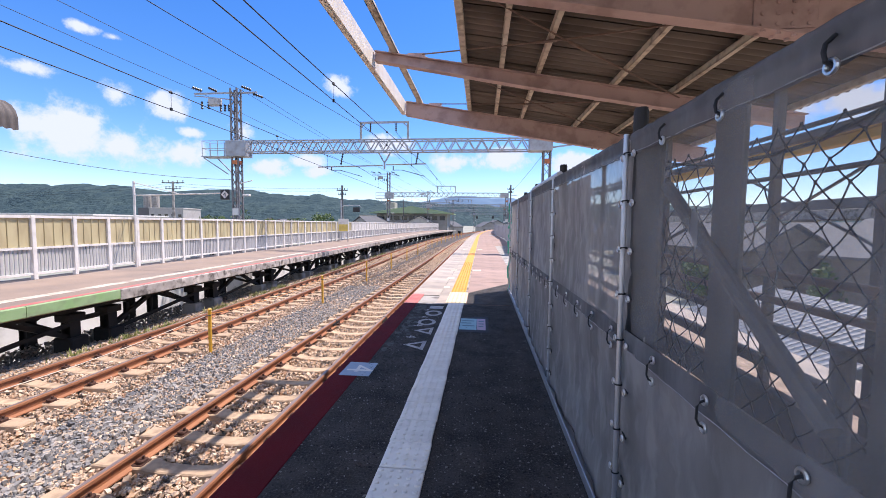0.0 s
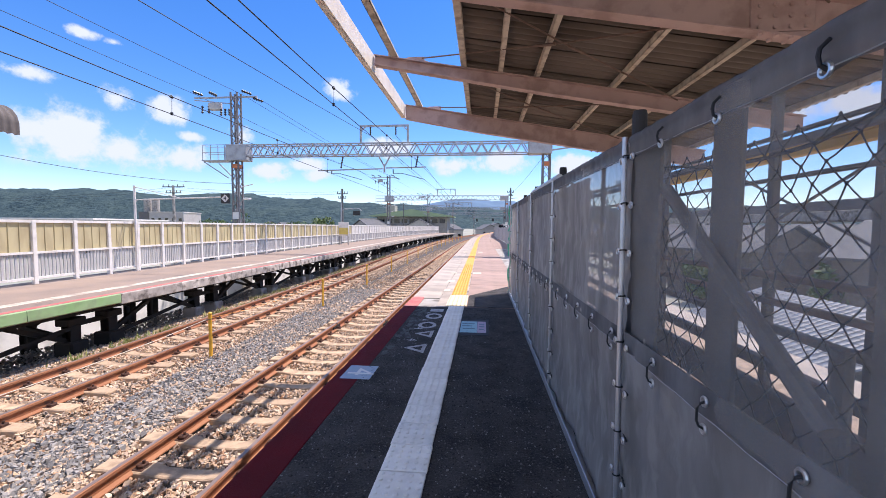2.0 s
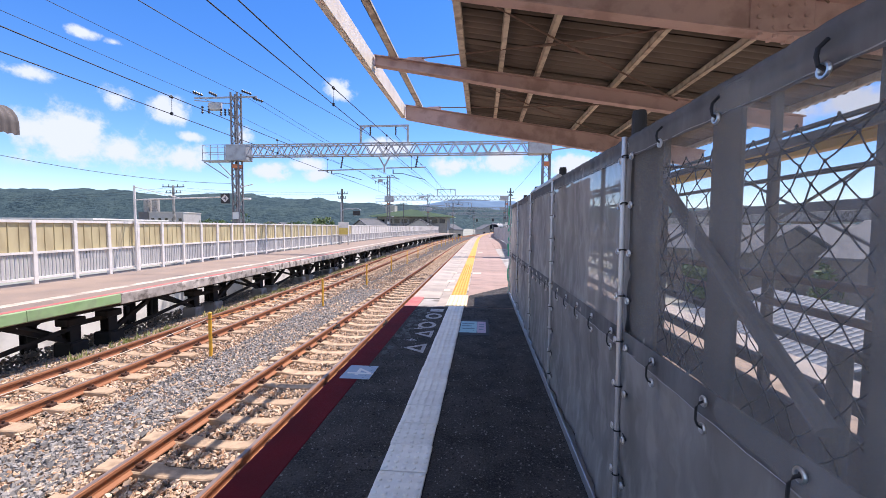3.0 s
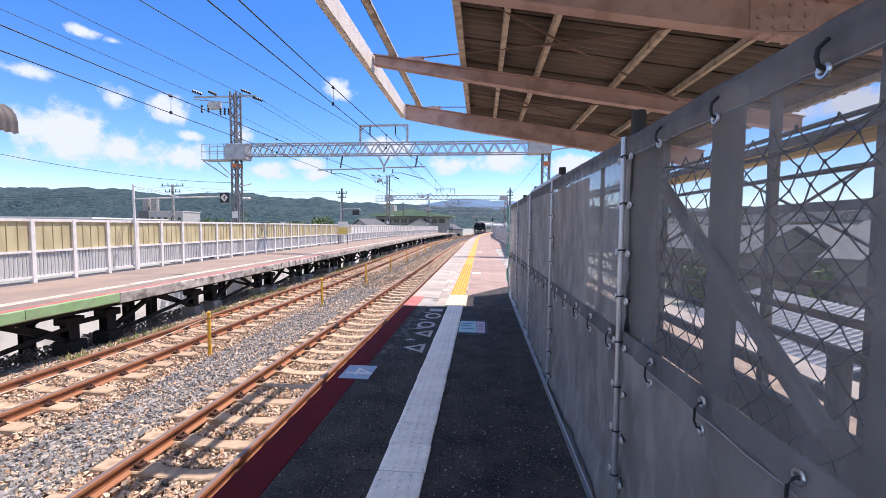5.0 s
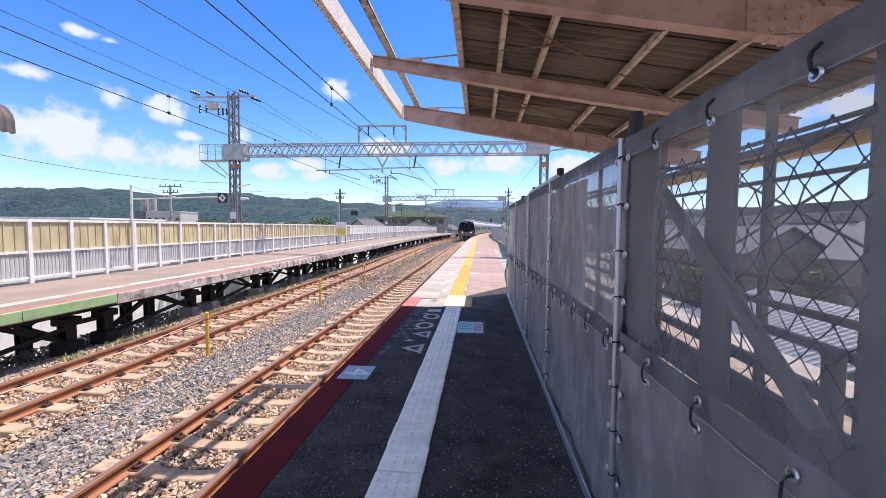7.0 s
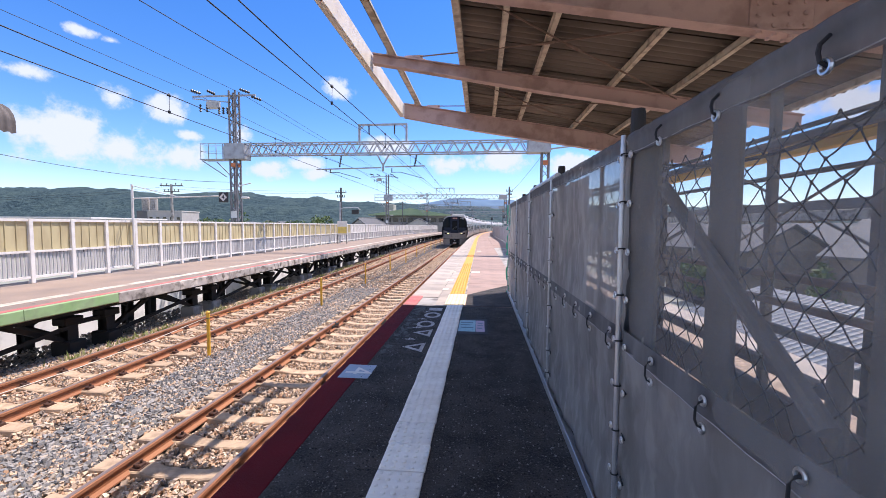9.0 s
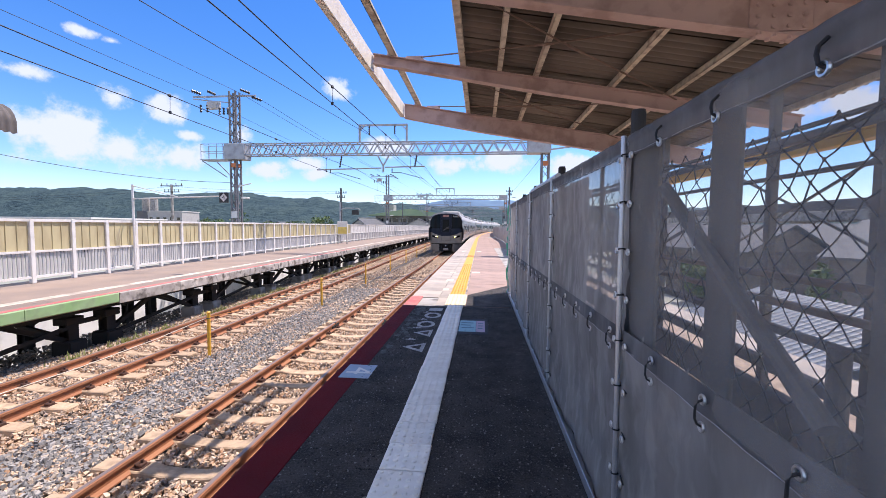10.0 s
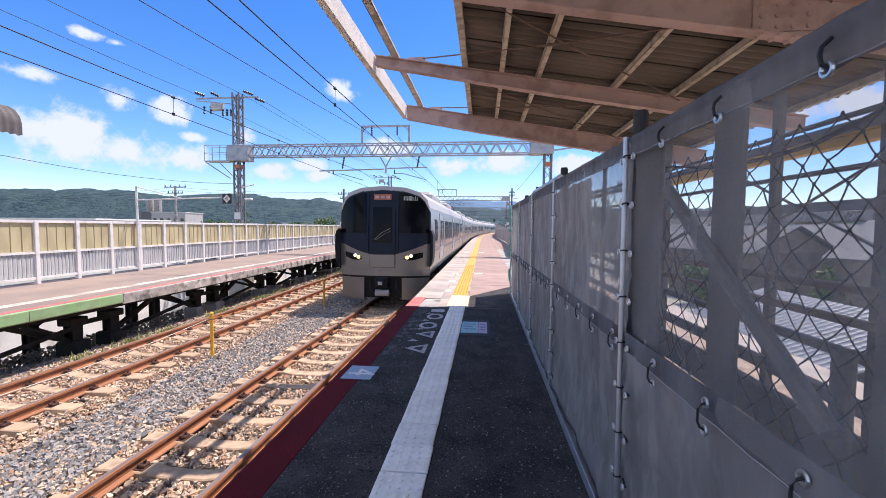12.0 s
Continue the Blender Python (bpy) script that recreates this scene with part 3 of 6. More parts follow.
def build_joints():
    for s, d in ((9.6, -.566), (10.1, .566)):
        p = along(s, d, RAIL_Z)
        m = Mesh()
        m.box((p.x + .012, p.y - .22, p.z - .115), (p.x + .034, p.y + .22, p.z - .05), c=.006)
        m.box((p.x - .034, p.y - .22, p.z - .115), (p.x - .012, p.y + .22, p.z - .05), c=.006)
        m.box((p.x - .036, p.y - .03, p.z - .12), (p.x + .036, p.y + .03, p.z + .008), c=.004)
        for k in (-.15, -.06, .06, .15):
            m.tube([(p.x - .055, p.y + k, p.z - .08), (p.x + .055, p.y + k, p.z - .08)], .013, 6)
        part("rail_joint", m, M_black, near_track, "black insulated rail joint")


near_track = build_track(lambda s: 0.0, 320, "narrow-gauge track with rusty rails on concrete sleepers", 1)
far_track = build_track(far_off, 320, "second rusty railway track beside the far platform", 2)

build_joints()


def build_bed():
    m = Mesh()
    prof = [(-6.55, -1.5), (-6.0, -1.36), (-5.2, -1.24), (-4.8, -1.17), (-2.6, -1.17), (-2.1, -1.17), (-1.7, -1.17), (-1.1, -1.17), (1.1, -1.17), (1.55, -1.2),
            (1.7, -1.4)]
    m.sweep([[along(s, p + (spread(s) if p < -2 else 0), z + .02) for p, z in prof] for s in steps(-8, 330, 2, 8)], closed=False)
    tagged(part("ballast_bed", m, M_ballastbed), "bed of crushed stone under both tracks", "ballast", kind="structure")


def stones(name, count, place, size, material, seed, label):
    """Crushed stones: skewed blocks, each an island."""
    g = np.random.default_rng(seed)
    base = np.array([(-1, -1, -1), (1, -1, -1), (1, 1, -1), (-1, 1, -1), (-.7, -.7, .9), (.8, -.6, .7), (.6, .8, 1), (-.8, .6, .75)], float)
    faces = np.array([(0, 3, 2, 1), (4, 5, 6, 7), (0, 1, 5, 4), (1, 2, 6, 5), (2, 3, 7, 6), (3, 0, 4, 7)])
    pos = place(g, count)
    count = len(pos)
    r = g.uniform(size[0], size[1], count)
    jit = g.uniform(.5, 1.3, (count, 8, 3))
    scale3 = g.uniform(.55, 1.25, (count, 1, 3))
    v = base[None] * jit * scale3 * r[:, None, None]
    ang = g.uniform(0, 2 * np.pi, (count, 3)) * np.array([.5, .5, 1])
    ca, sa = np.cos(ang), np.sin(ang)
    x, y, z = v[..., 0], v[..., 1], v[..., 2]
    y, z = y * ca[:, None, 0] - z * sa[:, None, 0], y * sa[:, None, 0] + z * ca[:, None, 0]
    x, z = x * ca[:, None, 1] + z * sa[:, None, 1], -x * sa[:, None, 1] + z * ca[:, None, 1]
    x, y = x * ca[:, None, 2] - y * sa[:, None, 2], x * sa[:, None, 2] + y * ca[:, None, 2]
    v = np.stack([x, y, z], -1) + pos[:, None, :]
    f = faces[None] + (np.arange(count) * 8)[:, None, None]
    me = bpy.data.meshes.new(name)
    me.from_pydata(v.reshape(-1, 3).tolist(), [], f.reshape(-1, 4).tolist())
    me.materials.append(material)
    tagged(part(name, me, material), label, "ballast stones", kind="stuff")


def bed_height(off):
    return np.interp(off, [-9, -6, -5.2, -4.7, -2.6, -2.1, -1.7, -1.1, 1.1, 1.55, 1.7],
                     [-1.36, -1.33, -1.20, -1.125, -1.125, -1.14, -1.14, -1.125, -1.125, -1.18, -1.3]) 


def placer(lo, hi, s0, s1, power, keep_sleepers=True):
    def place(g, n):
        off = g.uniform(lo, hi, n)
        s = s0 + (s1 - s0) * g.uniform(0, 1, n) ** power
        k = np.ones(n, bool)
        if keep_sleepers:
            ph = np.abs(((s + 1.5 + .2925) % .585) - .2925)
            for c in (0.0, -3.66):
                k &= ~((np.abs(off - c) < 1.0) & (ph < .118))
                k &= ~(np.abs(np.abs(off - c) - .566) < .075)
        off, s = off[k], s[k]
        z = bed_height(off) + g.uniform(-.025, .02, len(off))
        shift = np.where(off < -2, -0.018 * (np.clip(s, 8, 55) - 8), 0)
        return np.stack([TRACK_X + off + shift, s, z], 1)
    return place


build_bed()
stones("ballast_stones", 95000, placer(-5.6, 1.45, -1.5, 13, 1.5), (.013, .028), M_stone, 11, "tan and brown crushed ballast stones")
stones("ballast_stones_far", 20000, placer(-5.8, 1.4, 11.5, 45, 1.4), (.023, .042), M_stone, 12, "tan and brown crushed ballast stones")


def grey_place(g, n):
    a = placer(-2.25, -1.05, -1.5, 16, 1.4)(g, n)
    b = placer(-7.0, -4.9, 5, 26, 1.3)(g, n // 2)
    a[:, 2] += .014
    return np.concatenate([a, b])


stones("grey_ballast_stones", 24000, grey_place, (.014, .030), M_stonegrey, 13, "grey crushed ballast stones beside the track")

# ---------------------------------------------------------------- near platform
EDGE = 1.62                       # platform edge from the track's centre line
PAVE_Y = 7.42


def right_off(s):
    """The right edge of the island platform, from the near track's centre."""
    return float(np.interp(s, [-8, 14, 40, 70, 118], [4.75, 4.8, 5.6, 4.9, 4.0]))


def build_platform():
    t = thing("platform", "station platform with dark asphalt and a pinkish paved end", "platform", kind="structure")
    m = Mesh()
    rings = []
    for s in steps(-8, 118, 4, 6):
        r = right_off(s)
        rings.append([along(s, EDGE, -.016), along(s, r, -.016), along(s, r, -.45), along(s, r - .5, -.5), along(s, r - .5, -1.5), along(s, EDGE + .45, -1.5),
                      along(s, EDGE + .45, -.42), along(s, EDGE, -.38)])
    m.sweep(rings)
    part("platform_body", m, M_concrete, t, "concrete platform body")
    a = Mesh()
    x0, x1 = TRACK_X + EDGE, TRACK_X + right_off(0)
    a.box((x0 + .265, -8, -.014), (x1, PAVE_Y, 0.0))
    part("asphalt", a, M_asphalt, t, "patched dark asphalt surface")
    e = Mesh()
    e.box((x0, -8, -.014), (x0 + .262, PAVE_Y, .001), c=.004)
    part("edge_band", e, M_redshade, t, "red painted edge band, coloured dark as in shade")
    # same band past the shadow edge, in the sunlit red
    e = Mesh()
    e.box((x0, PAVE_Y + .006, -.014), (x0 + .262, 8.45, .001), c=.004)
    part("edge_band", e, M_redlit, t, "worn red painted edge band in its sunlit colour")
    return t


platform = build_platform()


def tactile_mesh(w, l):
    """A paving tile with rows of blunt studs."""
    m = Mesh()
    m.box((-w / 2 + .003, -l / 2 + .003, 0), (w / 2 - .003, l / 2 - .003, .014), c=.004)
    k, n = 5, 10
    for i in range(k):
        for j in range(k):
            x, y = (i + .5) / k * w - w / 2, (j + .5) / k * l - l / 2
            vs = [(x + r * math.cos(2 * math.pi * q / n), y + r * math.sin(2 * math.pi * q / n), z)
                  for r, z in ((.0165, .0138), (.0135, .0185), (.0095, .0200)) for q in range(n)]
            m.add(vs, [(o + q, o + (q + 1) % n, o + n + (q + 1) % n, o + n + q) for o in (0, n) for q in range(n)] + [tuple(range(2 * n, 3 * n))])
    return m


def build_tactile():
    rnd = random.Random(5)
    me = tactile_mesh(.300, .300).data("tactile_tile", M_tactile)
    for k in range(-27, 17):
        ob = part("tactile_tile", me, M_tactile, platform)
        ob.matrix_basis = pose(-.47 + rnd.uniform(-.003, .003), 2.477 + .303 * k, rnd.uniform(-.002, .001), rnd.uniform(-.3, .3), rnd.uniform(-.3, .3),
                               rnd.uniform(-.5, .5))
    # yellow line on the paved part
    s = 7.48 + .2
    n = 0
    pale = tactile_mesh(.40, .39).data("tactile_tile", M_yellowpale)
    plain = tactile_mesh(.335, .395).data("tactile_tile", M_yellow)
    far = Mesh().box((-.165, -.197, 0), (.165, .197, .014), c=.004).data("tactile_tile", M_yellow)
    while s < 116:
        me = pale if n < 3 else (plain if s < 16 else far)
        off = 2.62 if n < 3 else 2.60
        p = along(s, off, .002)
        ob = part("tactile_tile", me, M_yellow, platform)
        ob.matrix_basis = pose(p.x, p.y, p.z, 0, 0, heading(s))
        s += .4
        n += 1


build_tactile()


def grit_place(g, n):
    x = g.uniform(TRACK_X + EDGE + .27, .60, n)
    y = .9 + 6.4 * g.uniform(0, 1, n) ** 1.4
    k = (np.abs(x + .47) > .16)
    x, y = x[k], y[k]
    return np.stack([x, y, g.uniform(-.004, -.001, len(x))], 1)


M_grit = island_mat("asphalt_grit", [(.03, .028, .027), (.05, .045, .042), (.022, .021, .021), (.085, .078, .07), (.04, .036, .034), (.13, .12, .11),
                                     (.06, .05, .042), (.028, .026, .026), (.15, .14, .13), (.05, .047, .045), (.025, .024, .023), (.24, .23, .215)], .9, .2, 90)
stones("asphalt_grit", 26000, grit_place, (.003, .0075), M_grit, 17, "coarse light and dark grit set in the asphalt")


def build_paving():
    rnd = random.Random(9)
    for wide, off, material, name in ((.60, EDGE + .30, M_palepave, "edge_slab"), (.46, EDGE + .84, M_palepave, "edge_slab")):
        me = Mesh().box((-wide / 2 + .004, -.446, -.014), (wide / 2 - .004, .446, 0), c=.005).data(name, material)
        s = PAVE_Y + .46
        while s < 60:
            if not (off < EDGE + .4 and s < 8.3):
                p = along(s, off, rnd.uniform(-.001, .002))
                ob = part(name, me, material, platform)
                ob.matrix_basis = pose(p.x, p.y, p.z, rnd.uniform(-.1, .1), rnd.uniform(-.1, .1), heading(s))
            s += .9
    me = Mesh().box((-.62, -.746, -.014), (.62, .746, 0), c=.004).data("paving_slab", M_oldpave)
    for k in range(4):
        s = PAVE_Y + .75
        while s < 62:
            off = 3.42 + k * 1.245
            if off + .6 < right_off(s):
                p = along(s, off, rnd.uniform(-.0015, .0015))
                ob = part("paving_slab", me, M_oldpave, platform)
                ob.matrix_basis = pose(p.x, p.y, p.z, rnd.uniform(-.08, .08), rnd.uniform(-.08, .08), heading(s))
            s += 1.5
    m = Mesh()
    m.sweep([[along(s, EDGE, .0), along(s, right_off(s), .0), along(s, right_off(s), -.015), along(s, EDGE, -.015)] for s in steps(59.5, 118, 3, 5)])
    part("far_surface", m, M_oldpave, platform, "pinkish worn paving")


build_paving()

# ---------------------------------------------------------------- markings on the platform


def flat_prism(pts, z0, z1, mi=0, into=None):
    m = into or Mesh()
    n = len(pts)
    m.add([(x, y, z0) for x, y in pts] + [(x, y, z1) for x, y in pts],
          [tuple(range(n))[::-1], tuple(range(n, 2 * n))] + [(i, (i + 1) % n, n + (i + 1) % n, n + i) for i in range(n)], mi)
    return m


def ring_prism(cx, cy, rx, ry, w, z0, z1, n=28):
    m = Mesh()
    vs = []
    for k in range(n):
        a = 2 * math.pi * k / n
        for f in (1.0, 1 - w):
            for z in (z0, z1):
                vs.append((cx + rx * f * math.cos(a), cy + ry * f * math.sin(a), z))
    fs = []
    for k in range(n):
        a, b = k * 4, ((k + 1) % n) * 4
        fs += [(a + 1, b + 1, b + 3, a + 3), (a, a + 1, b + 1, b), (a + 2, b + 2, b + 3, a + 3)]
    return m.add(vs, fs)


def build_markings():
    z = .0015
    t = thing("floor_marking", "worn white boarding signs painted on dark asphalt", "floor marking")

    def tri(cx, cy, s):
        m = Mesh()
        o = [(cx - s, cy - .0), (cx + s, cy - .19), (cx + s, cy + .19)]
        i = [(cx - s * .35, cy), (cx + s * .66, cy - .09), (cx + s * .66, cy + .09)]
        m.add([(*p, z) for p in o + i] + [(*p, z + .002) for p in o + i],
              [(6, 7, 10, 9), (7, 8, 11, 10), (8, 6, 9, 11), (0, 1, 7, 6), (1, 2, 8, 7), (2, 0, 6, 8)])
        return m
    part("triangle", tri(-.83, 4.83, .14), M_roadwhite, t)
    part("triangle", tri(-.81, 5.50, .13), M_roadwhite, t)
    part("circle", ring_prism(-.83, 6.00, .14, .20, .38, z, z + .002), M_roadwhite, t)
    part("circle", ring_prism(-.80, 6.62, .14, .20, .38, z, z + .002), M_roadwhite, t)
    part("square", Mesh().box((-.92, 6.98, z), (-.68, 7.20, z + .002)), M_roadwhite, t)
    for y in (5.18, 5.78, 6.33, 6.86):
        writing("numeral", "4", .2, pose(-.93, y, z + .001, 0, 0, -90), M_roadwhite, t, .001)
    s = thing("door_position_sticker", "pale blue floor sticker with a white numeral four", "floor sticker")
    part("sheet", Mesh().box((-1.405, 3.76, .001), (-1.10, 4.13, .004)), M_bluesheet, s)
    writing("numeral", "4", .40, pose(-1.25, 3.945, .005, 0, 0, -90), M_white, s, .001)
    i = thing("floor_notice", "pale blue and pink printed notice with a black border", "floor notice")
    part("border", Mesh().box((-.36, 5.50, .001), (.12, 6.42, .004), c=.001), M_black, i)
    part("print", Mesh().box((-.31, 5.63, .0045), (-.06, 6.30, .006)), M_cyan, i)
    part("print", Mesh().box((-.055, 5.63, .0045), (.075, 6.30, .006)), M_pink, i)
    for k, (a, b, y) in enumerate(((-.29, -.10, 6.12), (-.29, -.14, 5.98), (-.27, -.09, 5.82), (-.03, .05, 6.1), (-.03, .05, 5.95), (-.03, .04, 5.8))):
        part("text_bar", Mesh().box((a, y, .0065), (b, y + .05, .0075)), M_inkblue, i)
    # fence shadow painted on the paving as a flat polygon in asphalt colour
    a = thing("asphalt_patch", "dark patch painted for the fence shadow on the pinkish paving", "floor patch")
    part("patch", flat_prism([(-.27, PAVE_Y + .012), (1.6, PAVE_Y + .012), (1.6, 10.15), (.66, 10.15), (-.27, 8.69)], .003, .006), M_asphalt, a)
    w = thing("worn_paint", "flaked grey remains of old paint on asphalt", "floor marking")
    rnd = random.Random(12)
    for k in range(34):
        x, y, r = rnd.uniform(-1.16, -.98), rnd.uniform(4.5, 7.2), rnd.uniform(.025, .075)
        pts = [(x + r * rnd.uniform(.4, 1.1) * math.cos(q * .785), y + 1.5 * r * rnd.uniform(.4, 1.1) * math.sin(q * .785)) for q in range(8)]
        part("flake", flat_prism(pts, .0008, .0016), M_flake, w)
    c = thing("chalk_patch", "small worn white patches along the platform edge", "floor marking")
    for s0, off, w, l in ((9.4, 2.28, .10, .3), (13.0, 2.2, .13, .25), (13.0, 2.95, .2, .3), (18, 2.15, .16, .4), (24, 2.1, .2, .6), (24, 3.0, .2, .6),
                          (11.0, 2.25, .14, .3)):
        p = along(s0, off)
        part("patch", Mesh().box((p.x - w * .7, p.y - l * .7, .003), (p.x + w * .7, p.y + l * .7, .006), c=.001), M_wornline, c)


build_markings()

# ---------------------------------------------------------------- canopy over the near platform
BEAM_Y = (7.70, 5.48, 3.25, 1.02, -1.2, -3.45)
X_TIP, X_ROOT, ROOF_END = -1.50, 4.0, 8.73


def beam_top(x):
    return 3.872 - .170 * (x - X_TIP)


def ibeam(y, first):
    m = Mesh()

    def depth(x):
        return .135 + .055 * min(1.0, (x - X_TIP) / 2.4) if not first else .27 + .04 * min(1.0, (x - X_TIP) / 1.4)
    xs = (X_TIP, -.8, -.1, .8, 2.0, X_ROOT)
    for a, b in ((-.055, .055),):
        rings = []
        for x in xs:
            zt, zb = beam_top(x), beam_top(x) - depth(x)
            rings.append([(x, y - .06, zt), (x, y + .06, zt), (x, y + .06, zt - .012), (x, y + .006, zt - .014), (x, y + .006, zb + .014), (x, y + .06, zb + .012),
                          (x, y + .06, zb), (x, y - .06, zb), (x, y - .06, zb + .012), (x, y - .006, zb + .014), (x, y - .006, zt - .014), (x, y - .06, zt - .012)])
        m.sweep(rings)
    return m


def build_canopy():
    t = thing("platform_canopy", "old steel canopy of pinkish beams and brown corrugated sheets", "canopy", kind="structure")
    for k, y in enumerate(BEAM_Y):
        b = part("beam", ibeam(y, k % 2 == 0), M_beam, t, "pinkish-brown rusty rafter beam")
        if k % 2:
            continue
        g = Mesh()
        x = 2.18
        zt = beam_top(x)
        for sy in (-1, 1):
            g.box((x - .22, y + sy * .009, zt - .27), (x + .22, y + sy * .022, zt - .02), c=.002)
        part("splice_plate", g, M_beam, b)
        r = Mesh()
        for i in range(4):
            for j in range(3):
                for sy in (-1, 1):
                    px, pz = x - .16 + i * .107, zt - .24 + j * .08
                    r.tube([(px, y + sy * .02, pz), (px, y + sy * .036, pz)], .018, 6)
        for i in range(4):
            for sy in (-.035, .035):
                px = x - .16 + i * .107
                zb = beam_top(px) - .315
                r.tube([(px, y + sy, zb + .02), (px, y + sy, zb - .012)], .017, 6)
        part("rivets", r, M_beam, b)["kind"] = "stuff"
    # outer channel and second rail, left open to the sky
    y1, y0 = BEAM_Y[0] + .06, -4.2
    f = Mesh()
    zt = beam_top(X_TIP)
    f.box((X_TIP - .035, y0, zt - .235), (X_TIP - .012, y1, zt + .005), c=.003)
    f.box((X_TIP - .095, y0, zt - .007), (X_TIP - .036, y1, zt + .005), c=.003)
    f.box((X_TIP - .095, y0, zt - .235), (X_TIP - .036, y1, zt - .223), c=.003)
    part("fascia_channel", f, M_fascia, t, "cream painted outer channel in the sun")
    f = Mesh()
    x = -1.22
    z = beam_top(x)
    f.box((x - .045, y0, z + .003), (x - .035, y1 - .02, z + .10), c=.002)
    f.box((x - .045, y0, z + .003), (x + .045, y1 - .02, z + .013), c=.002)
    f.box((x + .035, y0, z + .003), (x + .045, y1 - .02, z + .04), c=.002)
    part("purlin", f, M_purlin, t)
    for y in BEAM_Y[:4]:
        part("cleat", Mesh().box((x - .085, y - .05, z + .001), (x - .047, y + .05, z + .12), c=.004), M_purlin, t)
        g = Mesh()
        gx = -.93
        g.add([(gx - .16, y - .03, beam_top(gx - .16) + .002), (gx + .12, y - .03, beam_top(gx + .12) + .002), (gx + .12, y - .03, beam_top(gx) + .05),
               (gx - .10, y - .03, beam_top(gx) + .05), (gx - .16, y - .02, beam_top(gx - .16) + .002), (gx + .12, y - .02, beam_top(gx + .12) + .002),
               (gx + .12, y - .02, beam_top(gx) + .05), (gx - .10, y - .02, beam_top(gx) + .05)],
              [(0, 1, 2, 3), (7, 6, 5, 4), (0, 4, 5, 1), (1, 5, 6, 2), (2, 6, 7, 3), (3, 7, 4, 0)])
        part("gusset_plate", g, M_beam, t)
    for x in (.22, .70, 1.675, 2.40, 3.1, 3.8):
        z = beam_top(x)
        p = Mesh()
        p.box((x - .03, y0, z + .002), (x - .022, ROOF_END - .05, z + .075), c=.002)
        p.box((x - .03, y0, z + .002), (x + .03, ROOF_END - .05, z + .010), c=.002)
        p.box((x - .03, y0, z + .066), (x + .03, ROOF_END - .05, z + .075), c=.002)
        part("purlin", p, M_purlin, t)
    e = Mesh()
    z = beam_top(-.27)
    e.box((-.31, y0, z + .003), (-.235, ROOF_END - .02, z + .085), c=.004)
    part("sheet_edge_rail", e, M_purlin, t)
    # corrugated sheets, ridges running across the platform, each lapped under its neighbour
    for k in range(20):
        ya = ROOF_END - k * .65
        yb = ya - .70
        rings = []
        n = 43
        for i in range(n + 1):
            y = ya + (yb - ya) * i / n
            w = .024 * math.tanh(2.6 * math.cos(2 * math.pi * (ya - y) / .13))
            rings.append([(x, y, beam_top(x) + .104 + w + .012 * (yb - y) / (yb - ya)) for x in (-.32, .6, 1.6, 2.6, X_ROOT)])
        m = Mesh().sweep(rings, closed=False)
        part("roof_sheet", m, M_sheet, t, smooth=True)
    # diagonal tie rods
    for a, b in zip(BEAM_Y, BEAM_Y[1:]):
        for x0, x1, za, zb in ((-.84, 2.48, .075, .0), (2.48, -.84, .0, .075)):
            r = Mesh()
            p, q = Vector((x0, a - .03, beam_top(x0) - .03 + za)), Vector((x1, b + .03, beam_top(x1) - .03 + zb))
            mid = p.lerp(q, .5) - Vector((0, 0, .03))
            r.tube([p, mid, q], .009, 6)
            r.tube([p.lerp(q, .42) - Vector((0, 0, .026)), p.lerp(q, .48) - Vector((0, 0, .03))], .016, 6)
            part("tie_rod", r, M_rod, t)
    # columns beyond the sheeted fence
    for y in (BEAM_Y[0], BEAM_Y[3], BEAM_Y[5]):
        c = Mesh()
        c.box((3.1, y - .09, -1.28), (3.112, y + .09, beam_top(3.1) - .3))
        c.box((3.27, y - .09, -1.28), (3.282, y + .09, beam_top(3.2) - .3))
        c.box((3.112, y - .005, -1.28), (3.27, y + .005, beam_top(3.2) - .3))
        part("column", c, M_beam, t)
    return t


build_canopy()

# ---------------------------------------------------------------- sheeted fence along the platform
FX, F_END, F_START = .67, 9.15, -2.4


def f_top(y):
    return 1.885 + .013 * y


def f_mid(y):
    return 1.00 - .012 * y


POLES = [9.12, 7.2, 5.33, 3.71, 1.86, .0, -1.85]


def sheet_grid(y0, y1, zlo, zhi, seed, bulge):
    """A hanging sheet with soft folds, pulled in at its ties."""
    m = Mesh()
    ny, nz = max(8, int(abs(y1 - y0) * 34)), 34
    vs = []
    for i in range(ny + 1):
        y = y0 + (y1 - y0) * i / ny
        for j in range(nz + 1):
            v = j / nz
            z = zlo(y) + (zhi(y) - zlo(y)) * v
            fold = noise.noise(Vector((y * 2.6, z * .8, seed))) * .026 + noise.noise(Vector((y * 7 + z * 2, z * 1.5, seed + 5))) * .010
            fold += .012 * (1 - abs(2 * noise.noise(Vector((y * 3.1 - z * 5, z * 2.2 + y, seed + 9))))) ** 6 + .005 * noise.noise(Vector((y * 15 + z * 9, z * 6, seed + 2)))
            tie = .006 * math.cos(2 * math.pi * y / .32) * (abs(v - .5) * 2) ** 3
            edge = 1 - (2 * i / ny - 1) ** 4
            vs.append((FX - .012 + (fold + bulge * math.sin(v * math.pi) * edge) + tie, y, z))
    w = nz + 1
    m.add(vs, [(i * w + j, i * w + j + 1, (i + 1) * w + j + 1, (i + 1) * w + j) for i in range(ny) for j in range(nz)])
    return m


